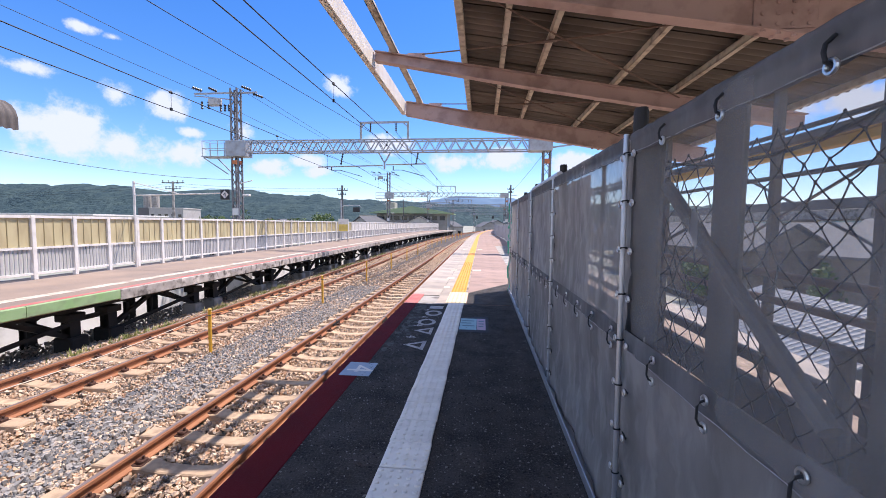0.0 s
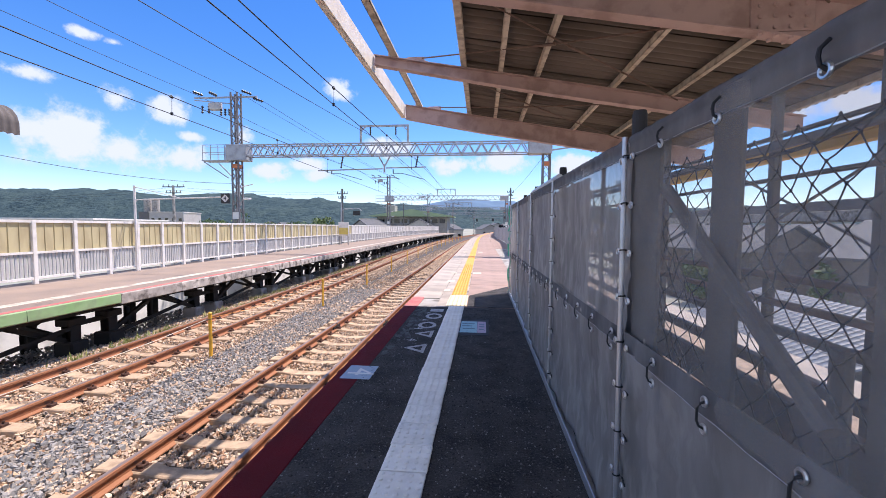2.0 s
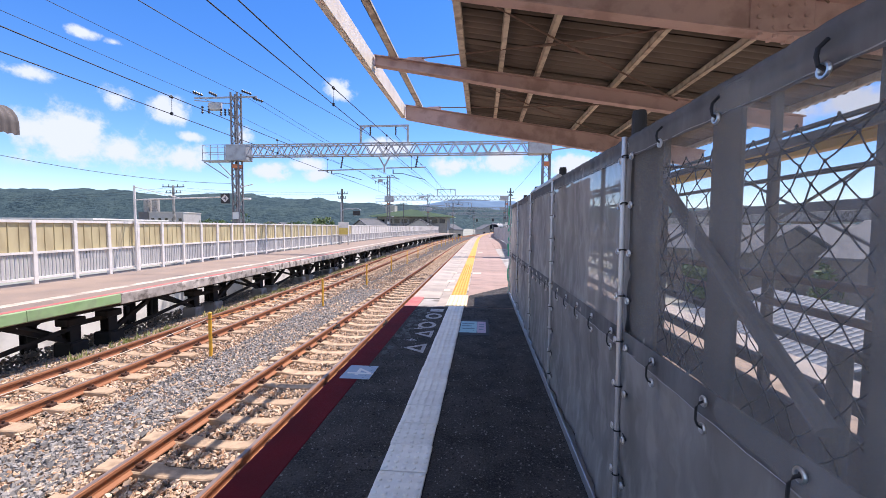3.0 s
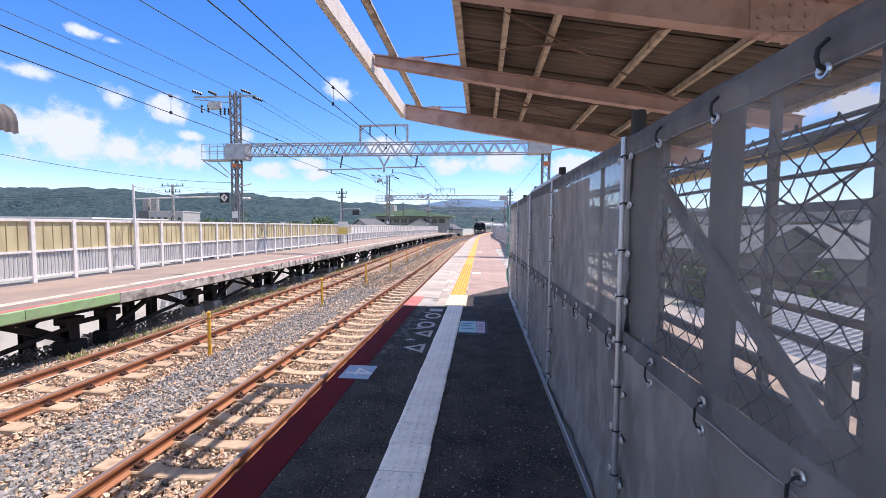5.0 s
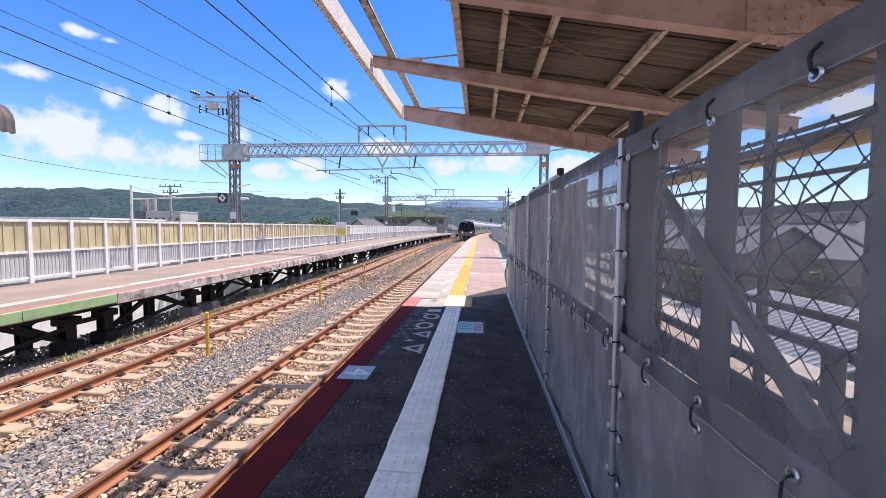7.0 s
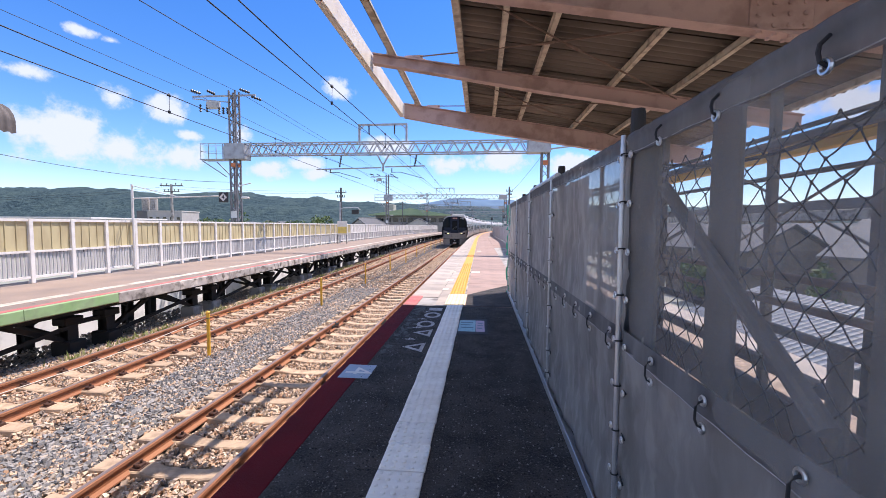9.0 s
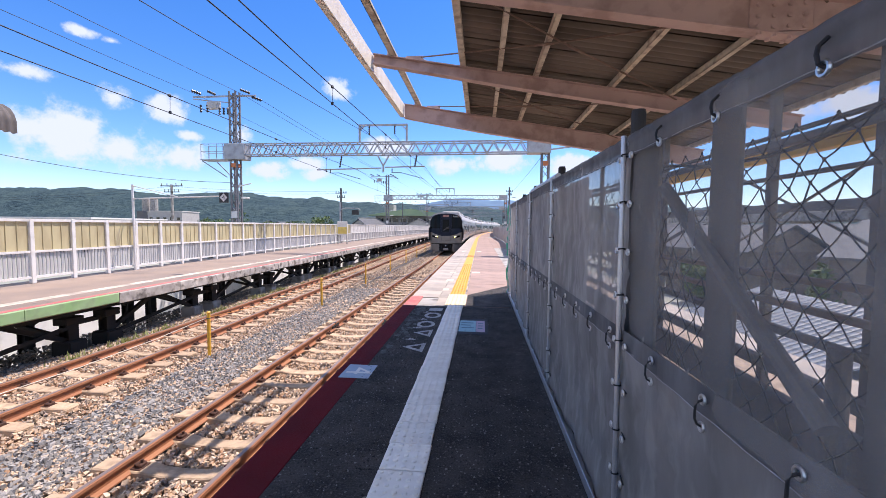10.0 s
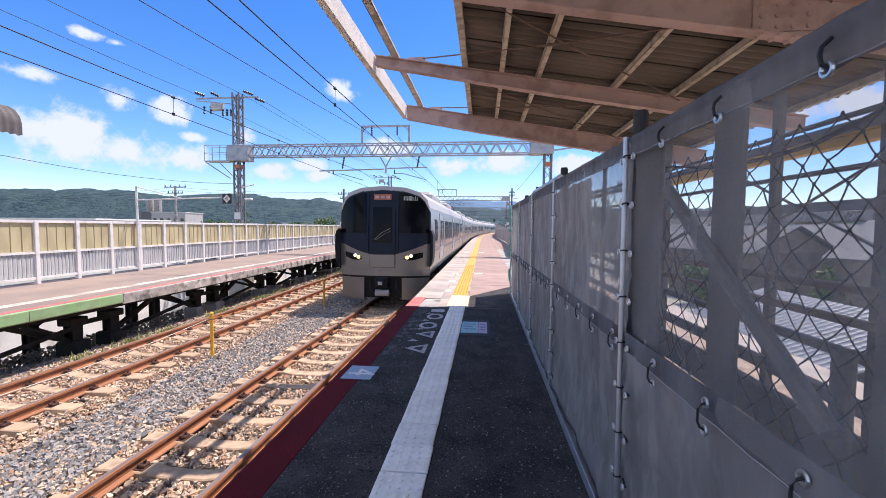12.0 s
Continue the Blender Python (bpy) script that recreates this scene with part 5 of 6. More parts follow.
def build_weeds():
    rnd = random.Random(31)
    for k in range(20):
        s = 5.0 + k * 1.5 + rnd.uniform(-.6, .6)
        m = Mesh()
        c = along(s, fp_edge(s) + rnd.uniform(.0, .32), -1.17)
        for i in range(rnd.randint(60, 300)):
            a, r = rnd.uniform(0, 6.28), rnd.gauss(0, .24)
            p = c + Vector((math.cos(a) * r * .6, math.sin(a) * r * 1.6, 0))
            h = rnd.uniform(.05, .20)
            lean = Vector((rnd.uniform(-.5, .5), rnd.uniform(-.5, .5), 0)) * h
            w = Vector((rnd.uniform(-.02, .02), rnd.uniform(-.02, .02), 0))
            m.add([p - w, p + w, p + lean * .5 + w * .8 + Vector((0, 0, h * .6)), p + lean + Vector((0, 0, h))], [(0, 1, 2), (0, 2, 3)])
        tagged(part("weed_clump", m, M_weed), "dry yellow-green weeds at the ballast edge", "weeds", "weeds along the track", "stuff")


build_weeds()

# ---------------------------------------------------------------- overhead line


def lattice(m, x, y, z0, z1, w, step=.5, leg=.08):
    """A square lattice mast: four angle legs and crossing laces."""
    c = [(x - w / 2, y - w / 2), (x + w / 2, y - w / 2), (x + w / 2, y + w / 2), (x - w / 2, y + w / 2)]
    for a in c:
        m.bar((*a, z0), (*a, z1), leg, leg)
    z, k = z0, 0
    while z < z1 - .1:
        zt = min(z + step, z1)
        for i in range(4):
            a, b = c[i], c[(i + 1) % 4]
            if k % 2:
                a, b = b, a
            m.bar((*a, z), (*b, zt), .05, .025)
        z, k = zt, k + 1


def insulator(m, a, b, r=.055, n=4):
    a, b = Vector(a), Vector(b)
    pts, rs = [], []
    for i in range(n * 2 + 1):
        pts.append(a.lerp(b, i / (n * 2)))
        rs.append(r if i % 2 else r * .4)
    m.tube(pts, rs, 8)


def build_gantry():
    y = 22.0
    t = thing("catenary_gantry", "grey steel lattice gantry spanning the tracks", "gantry", "overhead line gantries")
    for x, z1, w in ((-14.25, 9.15, .38), (3.40, 6.0, .36)):
        m = Mesh()
        lattice(m, x, y, -1.4, z1, w)
        c = part("mast", m, M_mast, t)
        part("orange_band", Mesh().box((x - w / 2 - .03, y - w / 2 - .03, 4.85), (x + w / 2 + .03, y + w / 2 + .03, 5.06)), M_orange, c, "orange painted band")
        part("plate", Mesh().box((x - .2, y - w / 2 - .045, 1.9), (x + .18, y - w / 2 - .032, 2.3)), M_white, c, "small white plate")
        part("mast_base", Mesh().box((x - .5, y - .5, -6.2), (x + .5, y + .5, -1.38), c=.05), M_concrete, c)
    b = Mesh()
    zt, zb = 6.13, 5.52
    for dy in (-.28, .28):
        for z in (zt, zb):
            b.bar((-13.5, y + dy, z), (2.45, y + dy, z), .07, .07)
        n = 22
        for k in range(n):
            xa, xb = -13.5 + 15.95 * k / n, -13.5 + 15.95 * (k + 1) / n
            b.bar((xa, y + dy, zb), ((xa + xb) / 2, y + dy, zt), .05, .05)
            b.bar(((xa + xb) / 2, y + dy, zt), (xb, y + dy, zb), .05, .05)
    for k in range(23):
        xa = -13.5 + 15.95 * k / 22
        for z in (zt, zb):
            b.bar((xa, y - .28, z), (xa, y + .28, z), .04, .04)
    part("truss", b, M_gantry, t)
    part("end_box", Mesh().box((-14.72, y - .36, 5.26), (-13.5, y + .36, 6.17), c=.02), M_gantry, t)
    part("end_box", Mesh().box((2.45, y - .34, 5.46), (3.66, y + .34, 6.17), c=.02), M_gantry, t)
    p = Mesh()
    p.box((-16.2, y - .35, 5.24), (-14.66, y + .35, 5.28))
    p.bar((-16.1, y - .3, 5.2), (-14.6, y - .3, 4.25), .05, .05)
    p.bar((-15.6, y + .3, 5.2), (-14.6, y + .3, 4.25), .05, .05)
    part("work_platform", p, M_gantry, t)
    for x in (-16.15, -15.65, -15.2, -14.8):
        for dy in (-.33, .33):
            part("railing_post", Mesh().tube([(x, y + dy, 5.28), (x, y + dy, 6.15)], .018, 6), M_gantry, t)
    for z in (5.72, 6.15):
        r = Mesh().tube([(-14.7, y - .33, z), (-16.15, y - .33, z), (-16.15, y + .33, z), (-14.7, y + .33, z)], .016, 6)
        part("railing", r, M_gantry, t)
    f = Mesh()
    for x in (-6.85, -4.17):
        f.bar((x, y, 6.15), (x, y, 7.13), .11, .09)
        s = 1 if x < -5 else -1
        f.bar((x, y, 6.85), (x + s * .28, y, 7.1), .05, .05)
    f.bar((-6.9, y, 7.13), (-4.12, y, 7.13), .10, .10)
    part("top_frame", f, M_gantry, t)
    for x in (-6.3, -4.85):
        i = Mesh()
        insulator(i, (x, y, 7.08), (x, y, 6.62))
        part("insulator", i, M_insul, t)
    h = Mesh()
    for dx in (-.35, .35):
        h.bar((-5.5 + dx, y, 5.5), (-5.5 + dx * .12, y, 4.95), .07, .07)
    h.bar((-5.5, y, 5.0), (-5.5, y, 4.55), .09, .09)
    part("hanger", h, M_gantry, t)
    for x0, x1, xc, xi in ((-9.36, -5.6, -6.9, -7.9), (-5.4, -3.15, -3.1, -3.6)):
        a = Mesh()
        a.tube([(x0, y, 4.68 if x0 < -6 else 4.80), (x1, y, 4.76 if x0 < -6 else 4.84)], .035, 8)
        part("arm", a, M_gantry, t)
        i = Mesh()
        insulator(i, (xi, y, 5.45), (xi - .12, y, 4.80), .06, 5)
        part("insulator", i, M_insul, t)
        s = Mesh()
        xs = x0 + .8 if x0 < -6 else -5.0
        s.tube([(xs, y, 4.72), (xs, y, 4.48)], .03, 6)
        s.tube([(xs, y, 4.50), (xs + .5, y, 4.5), (xc + (.1 if x0 < -6 else -.1), y, 4.15)], .018, 6)
        part("steady_arm", s, M_insul, t)
    part("cross_arm", Mesh().bar((-16.8, y, 8.92), (-12.95, y, 8.92), .07, .09), M_gantry, t)
    part("cross_arm_stay", Mesh().bar((-16.8, y, 8.80), (-14.5, y, 8.55), .05, .05), M_gantry, t)
    part("cross_arm", Mesh().bar((3.2, y, 5.62), (4.95, y, 5.85), .06, .08), M_gantry, t)
    for x0, x1, z in ((-16.9, -16.3, 9.2), (-15.9, -15.4, 9.15), (-13.9, -13.3, 9.18), (-13.2, -12.6, 8.75)):
        i = Mesh()
        insulator(i, (x0, y, z + .1), (x1, y, z - .12), .09, 4)
        part("insulator", i, M_insul, t)
    u = Mesh()
    u.box((-15.9, y - .15, 8.2), (-15.15, y + .15, 8.62), c=.05)
    part("switch_gear", u, M_slat, t)
    for x in (-16.25, -15.85, -15.1, -14.85, -14.6):
        i = Mesh()
        insulator(i, (x, y - .1, 8.45 if x < -15.5 else 8.25), (x, y - .1, 8.0 if x < -15.5 else 7.85), .075, 3)
        part("insulator", i, M_insul, t)
    l = Mesh()
    l.tube([(-13.9, y - .2, 3.75), (-13.2, y - .2, 3.9)], .03, 6)
    l.box((-13.75, y - .35, 3.0), (-13.35, y - .1, 3.12), c=.03)
    part("flood_lamp", l, M_white, t)
    return t


gantry = build_gantry()
for k, s in enumerate((59.0, 92.0, 126.0, 165.0)):
    p = along(s) - Vector((TRACK_X, 0, 0))
    copy_thing(gantry, pose(p.x - .0, p.y - 22.0, 0, 0, 0, 0))


def wire(name, pts, r, label, sag=0.0, n=10):
    pts = [Vector(p) for p in pts]
    out = []
    for a, b in zip(pts, pts[1:]):
        for i in range(n):
            u = i / n
            out.append(a.lerp(b, u) - Vector((0, 0, sag * 4 * u * (1 - u))))
    out.append(pts[-1])
    m = Mesh().tube(out, r, 5)
    tagged(part(name, m, M_wire), label, "overhead wire", "overhead wires")


def build_wires():
    supports = [-15.0, 22.0, 59.0, 92.0, 126.0, 165.0]

    def off_far(s):
        return far_off(s)
    for off, cz, mz in ((lambda s: 0.0, 4.04, 4.36), (off_far, 3.93, 4.27)):
        contact = [along(s, off(s), cz) for s in (-20, -5, 10, 22, 40, 59, 75, 92, 110, 126, 165)]
        wire("contact_wire", contact, .009, "taut dark contact wire above the rails", 0, 2)
        mess = []
        for a, b in zip(supports, supports[1:]):
            for i in range(12):
                u = i / 12
                s = a + (b - a) * u
                mess.append(along(s, off(s), mz + .40 * (2 * u - 1) ** 2))
        m = Mesh().tube(mess, .010, 5)
        tagged(part("messenger_wire", m, M_wire), "dark messenger wire hung above the contact wire", "overhead wire", "overhead wires")
        for s in (3.6, 8.1, 12.7, 17.2, 26.5, 31, 35.5, 40.5):
            u = ((s + 15) / 37) % 1.0
            z = mz + .40 * (2 * u - 1) ** 2
            p = along(s, off(s))
            d = Mesh()
            d.tube([(p.x, p.y, cz), (p.x + .01, p.y, z)], .005, 5)
            d.tube([(p.x, p.y - .04, z - .02), (p.x, p.y, z), (p.x, p.y + .04, z - .02)], [.02, .035, .02], 6)
            d.box((p.x - .02, p.y - .02, cz - .03), (p.x + .02, p.y + .02, cz + .03))
            tagged(part("dropper", d, M_wire), "thin dropper with a black clamp between wires", "dropper", "wire droppers")
    feeders = [[(-15.2, -12, 8.45), (-16.6, 22, 9.08), (-16.6, 59, 9.08), (-16.4, 92, 9.0)],
               [(-14.6, -15, 8.6), (-13.9, 22, 9.08), (-13.9, 59, 9.08), (-13, 92, 9.0)],
               [(-12.7, 22, 8.72), (-12.9, 59, 8.7)],
               [(-9.2, -15, 6.5), (-6.3, 22, 6.6), (-6.3, 59, 6.6), (-5, 92, 6.6)],
               [(-4.85, 22, 6.6), (-4.85, 59, 6.6), (-3.6, 92, 6.6)],
               [(-26, 0, 4.75), (-18.97, 14, 4.23), (-14.6, 22, 3.98)],
               [(-60, 40, 4.2), (-33.2, 40, 5.6), (-17.3, 48, 5.8)], [(-60, 40, 4.0), (-33.2, 40, 5.3), (-17.3, 48, 5.5)],
               [(3.5, 22, 5.7), (3.6, 59, 5.9), (5, 92, 5.9)]]
    for f in feeders:
        wire("feeder_wire", f, .011, "dark feeder cable slung between masts", .25, 10)


build_wires()


def build_pole(x, y, z1, arms, label):
    t = thing("utility_pole", label, "utility pole", "utility poles")
    part("shaft", Mesh().tube([(x, y, -6), (x, y, z1)], [.19, .12], 10), M_darksteel if z1 > 6 else M_concrete, t)
    for z, w in arms:
        a = Mesh().bar((x - w, y, z), (x + w, y, z), .09, .09)
        part("cross_arm", a, M_darksteel, t)
        for k in (-.9, -.4, .4, .9):
            i = Mesh()
            insulator(i, (x + w * k, y, z + .04), (x + w * k, y, z + .28), .06, 2)
            part("insulator", i, M_insul, t)


build_pole(-17.35, 48, 6.15, ((5.55, .7), (5.0, .5)), "dark utility pole with cross arms")
build_pole(-33.3, 40, 5.8, ((5.65, 1.3), (5.0, .9)), "grey concrete utility pole with cross arms")
build_pole(4.3, 62, 7.6, ((6.9, .5), (6.4, .4)), "dark utility pole with cross arms")
build_pole(-26, 130, 9.5, ((9.2, 1.2), (8.4, 1.0)), "grey concrete utility pole with cross arms")

# ---------------------------------------------------------------- town beyond the line


def build_house(x, y, w, d, h, roof, turn, z0=-6.0, flat=False, wall=None):
    t = thing("house", "%s house with a %s roof among the town" % ("pale plastered" if wall is None else "weathered brown-walled", "flat" if flat else "grey tiled"), "house", "houses of the town")
    m = pose(x, y, z0, 0, 0, turn)
    part("wall", Mesh().box((-w / 2, -d / 2, 0), (w / 2, d / 2, h), m=m), wall or M_wall, t)
    r = Mesh()
    if flat:
        r.box((-w / 2 - .2, -d / 2 - .2, h), (w / 2 + .2, d / 2 + .2, h + .35), m=m)
    else:
        rise = w * .26
        for sx in (-1, 1):
            vs = [(sx * (w / 2 + .5), -d / 2 - .5, h - .15), (sx * (w / 2 + .5), d / 2 + .5, h - .15), (0, d / 2 + .5, h + rise), (0, -d / 2 - .5, h + rise)]
            vs += [(a, b, c + .18) for a, b, c in vs]
            r.add([m @ Vector(v) for v in vs], [(0, 1, 2, 3), (7, 6, 5, 4), (0, 4, 5, 1), (1, 5, 6, 2), (2, 6, 7, 3), (3, 7, 4, 0)])
        for sy in (-1, 1):
            vs = [(-w / 2, sy * d / 2 * .995, h), (w / 2, sy * d / 2 * .995, h), (0, sy * d / 2 * .995, h + rise * .95)]
            vs += [(a, b - sy * .1, c) for a, b, c in vs]
            part("gable", Mesh().add([m @ Vector(v) for v in vs], [(0, 1, 2), (5, 4, 3), (0, 3, 4, 1), (1, 4, 5, 2), (2, 5, 3, 0)]), wall or M_wall, t)
    part("roof", r, roof, t)
    n = max(2, int(w / 2.6))
    floors = max(1, int(h / 2.8))
    for fl in range(floors):
        for k in range(n):
            cx = -w / 2 + (k + .5) * w / n
            zc = 1.0 + fl * 2.7
            if zc + 1.2 > h:
                continue
            o = part("window", Mesh().box((cx - .6, -d / 2 - .03, zc), (cx + .6, -d / 2 + .02, zc + 1.1), m=m), M_glassdark, t)
            part("window_frame", Mesh().box((cx - .66, -d / 2 - .06, zc - .08), (cx + .66, -d / 2 - .032, zc), m=m), M_white, o)
    return t


def build_town():
    rnd = random.Random(77)
    for k in range(64):
        y = 70 + (k % 16) * 26 + rnd.uniform(-8, 8)
        x = -24 - (k // 16) * 60 - y * .22 + rnd.uniform(-26, 26)
        h = rnd.choice((3.0, 5.6, 5.6, 6.2, 7.5))
        build_house(x, y, rnd.uniform(7, 11), rnd.uniform(8, 13), h, M_rooftile, rnd.uniform(-40, 40), flat=rnd.random() < .25)
    for k in range(30):
        y = 26 + (k % 10) * 24 + rnd.uniform(-7, 7)
        x = 24 + (k // 10) * 34 + y * .35 + rnd.uniform(-7, 7)
        build_house(x, y, rnd.uniform(7, 10), rnd.uniform(8, 12), rnd.choice((3.0, 5.6, 5.6)), M_rooftile, rnd.uniform(-40, 40), flat=rnd.random() < .2,
                    wall=(M_woodwall, M_woodwall, None)[k % 3])
    for x, y, w, d, h, turn, flat in ((27, 44, 9, 10, 5.4, 15, False), (38, 58, 11, 9, 5.8, 0, True),
                                      (44, 40, 9, 9, 5.2, -20, False), (52, 48, 9, 11, 5.6, 30, False), (36, 75, 10, 10, 5.6, 12, False), (58, 66, 10, 9, 5.4, -8, False),
                                      (47, 30, 8, 10, 3.6, 8, False), (60, 50, 12, 9, 5.8, 5, True), (70, 62, 9, 10, 5.4, -15, False), (26, 62, 8, 9, 5.2, 22, False)):
        build_house(x, y, w, d, h, M_rooftile, turn, flat=flat, wall=None if flat else M_woodwall)
    build_house(-104, 92, 30, 26, 8.6, M_white, 8, flat=True)
    build_house(-124, 150, 13, 12, 12.4, M_wall, 8, flat=True)
    build_house(-50, 210, 26, 18, 11.5, M_wall, -6, flat=True)
    # station building with a shallow green roof
    t = thing("station_building", "long station building with a shallow green roof", "building")
    part("wall", Mesh().box((-40, 148, -6), (-13, 162, 5.6)), M_wall, t)
    r = Mesh()
    rings = [[(-42, y, 5.6), (-26, y, 8.0), (-11, y, 5.6), (-11, y, 5.3), (-42, y, 5.3)] for y in (145, 165)]
    part("roof", Mesh().sweep(rings), M_greenroof, t)
    for k in range(9):
        x = -39 + k * 2.9
        part("window", Mesh().box((x, 147.9, 2.9), (x + 2.0, 148.1, 4.4)), M_glassdark, t)
    part("stair_tower", Mesh().box((-37, 150, 5), (-33.5, 155, 9.6), c=.1), M_wall, t)
    # water tower of the works to the west
    t = thing("water_tank", "grey cylindrical tanks on a frame above the roofs", "tank")
    for dx in (0, 4):
        part("tank", Mesh().tube([(-150 + dx, 165, 7.4), (-150 + dx, 165, 12.8)], 1.5, 14), M_concrete, t)
    part("frame", Mesh().box((-153, 163, -6), (-143, 167, 7.4), c=.2), M_darksteel, t)


build_town()


def build_tree(x, y, z, h, r, seed):
    rnd = random.Random(seed)
    t = thing("tree", "dark green broad-leaved tree among the houses", "tree", "trees of the town")
    k = Mesh().tube([(x, y, z), (x + .2, y, z + h * .35), (x, y + .2, z + h * .62)], [.32, .22, .12], 8)
    for i in range(5):
        a = i * 1.3
        k.tube([(x, y, z + h * .4), (x + math.cos(a) * r * .6, y + math.sin(a) * r * .6, z + h * (.6 + .06 * i))], [.12, .04], 6)
    part("trunk", k, M_bark, t)
    c = Mesh()
    lobes = [(rnd.uniform(-.6, .6) * r, rnd.uniform(-.6, .6) * r, rnd.uniform(.42, .86) * h, rnd.uniform(.3, .55) * r) for _ in range(9)]
    for lx, ly, lz, lr in lobes:
        for _ in range(170):
            d = Vector((rnd.gauss(0, 1), rnd.gauss(0, 1), rnd.gauss(0, 1))).normalized() * lr * rnd.uniform(.7, 1.08)
            p = Vector((x + lx, y + ly, z + lz)) + d
            s = rnd.uniform(.14, .32)
            a, b = Vector((rnd.uniform(-1, 1), rnd.uniform(-1, 1), rnd.uniform(-1, 1))) * s, Vector((rnd.uniform(-1, 1), rnd.uniform(-1, 1), rnd.uniform(-1, 1))) * s
            c.add([p - a, p + b, p + a, p - b], [(0, 1, 2, 3)])
    part("crown", c, M_leaf, t)


for k, (x, y, h, r) in enumerate(((-78, 110, 9.8, 4.4), (-71, 112, 10.4, 4.6), (-64, 116, 9.6, 4.2), (-58, 120, 9.4, 4.0), (-88, 118, 9.2, 4.2), (-50, 118, 10, 4.0),
                                  (31, 33, 6.2, 2.6), (21, 40, 4.2, 2.0), (9.0, 20, 3.2, 1.5), (27, 24, 4.6, 2.2), (25, 30, 4.4, 2.4), (36, 39, 5.6, 3.0),
                                  (30, 20, 4.0, 2.0), (42, 34, 5.2, 2.8))):
    build_tree(x, y, -6, h, r, 100 + k)


def build_east_side():
    """What shows through the mesh: a bright track bed, tiled roofs and a road below."""
    m = Mesh()
    m.sweep([[along(s, o, z) for o, z in ((4.3, -1.31), (9.25, -1.31), (9.3, -1.7))] for s in steps(-8, 60, 4, 8)], closed=False)
    tagged(part("east_bed", m, M_eastbed), "sunlit brown gravel strip beyond the platform", "ground", kind="structure")
    m = Mesh()
    m.sweep([[along(s, o, z) for o, z in ((9.2, -2.9), (9.2, -1.27), (10.03, -1.27), (10.03, -2.9))] for s in steps(-8, 60, 4, 8)])
    tagged(part("wall_east", m, M_palepave), "pale concrete coping of the embankment wall", "wall", kind="structure")
    t = thing("tiled_house", "low house with a blue-grey glazed tile roof", "house")
    part("wall", Mesh().box((11.2, 14.2, -6), (20.2, 23.3, -3.6)), M_wall, t)
    tile = Mesh()
    n = 8
    rings = []
    for i in range(n + 1):
        a = math.pi * i / n
        rings.append([(0, -.15 * math.cos(a), .05 * math.sin(a)), (.34, -.15 * math.cos(a), .05 * math.sin(a) - .015)])
    tile.sweep(rings, closed=False)
    me = tile.data("roof_tile", M_bluetile)
    part("roof", Mesh().add([(10.7, 13.8, -3.6), (10.7, 23.8, -3.6), (15.7, 23.8, -1.75), (15.7, 13.8, -1.75), (20.7, 23.8, -3.6), (20.7, 13.8, -3.6)],
                            [(0, 1, 2, 3), (3, 2, 4, 5)]), M_bluetile, t)
    slope = math.degrees(math.atan2(1.85, 5.0))
    for i in range(15):
        for j in range(30):
            x = 10.7 + i * .335
            ob = part("roof_tile", me, M_bluetile, t)
            ob.matrix_basis = pose(x, 14.0 + j * .33, -3.585 + (x - 10.7) * .37, 0, -slope, 0)


build_east_side()


def build_viaduct():
    t = thing("elevated_road", "grey concrete elevated road on square piers beyond the houses", "viaduct")
    part("deck", Mesh().box((44, -20, 2.6), (52, 150, 3.9), c=.08), M_concrete, t)
    part("parapet", Mesh().box((43.8, -20, 3.9), (44.05, 150, 5.2), c=.03), M_darksteel, t)
    for k in range(11):
        part("pier", Mesh().box((46.6, -12 + k * 15, -6.2), (49.0, -10 + k * 15, 2.6), c=.1), M_concrete, t)


build_viaduct()


def build_east_fence():
    t = thing("east_fence", "grey panel fence along the back edge of the platform", "fence")
    s = 20.0
    while s < 114:
        a, b = along(s, right_off(s) - .15), along(s + 2.4, right_off(s + 2.4) - .15)
        part("panel", Mesh().bar((a.x, a.y + .05, .75), (b.x, b.y - .05, .75), .03, 1.35), M_slat, t)
        part("post", Mesh().box((a.x - .04, a.y - .04, 0), (a.x + .04, a.y + .04, 1.55), c=.006), M_slat, t)
        s += 2.4


build_east_fence()
rnd_far = random.Random(5)
for k in range(16):
    q = along(135 + k * 17, 12 + rnd_far.uniform(0, 30))
    build_house(q.x, q.y, rnd_far.uniform(7, 11), rnd_far.uniform(7, 11), rnd_far.choice((5.6, 6.2, 7.6)), M_rooftile, rnd_far.uniform(-30, 30), flat=rnd_far.random() < .3)
for k in range(12):
    q = along(120 + k * 20, -14 - rnd_far.uniform(0, 26))
    build_house(q.x, q.y, rnd_far.uniform(7, 11), rnd_far.uniform(7, 11), rnd_far.choice((5.6, 6.2, 7.6)), M_rooftile, rnd_far.uniform(-30, 30), flat=rnd_far.random() < .3)


def build_signal(s, off, z1):
    q = along(s, off)
    t = thing("railway_signal", "dark railway signal on a grey post", "signal", "railway signals")
    part("post", Mesh().tube([(q.x, q.y, -1.3), (q.x, q.y, z1)], .07, 8), M_gantry, t)
    part("head", Mesh().box((q.x - .3, q.y - .1, z1 - .9), (q.x + .3, q.y + .05, z1), c=.05), M_signblack, t)
    part("lens", Mesh().tube([(q.x, q.y - .13, z1 - .3), (q.x, q.y - .1, z1 - .3)], .1, 12), M_insul, t)


build_signal(122, 1.9, 4.2)
build_signal(128, 5.2, 5.0)
build_signal(140, -5.6, 4.4)

# ---------------------------------------------------------------- train


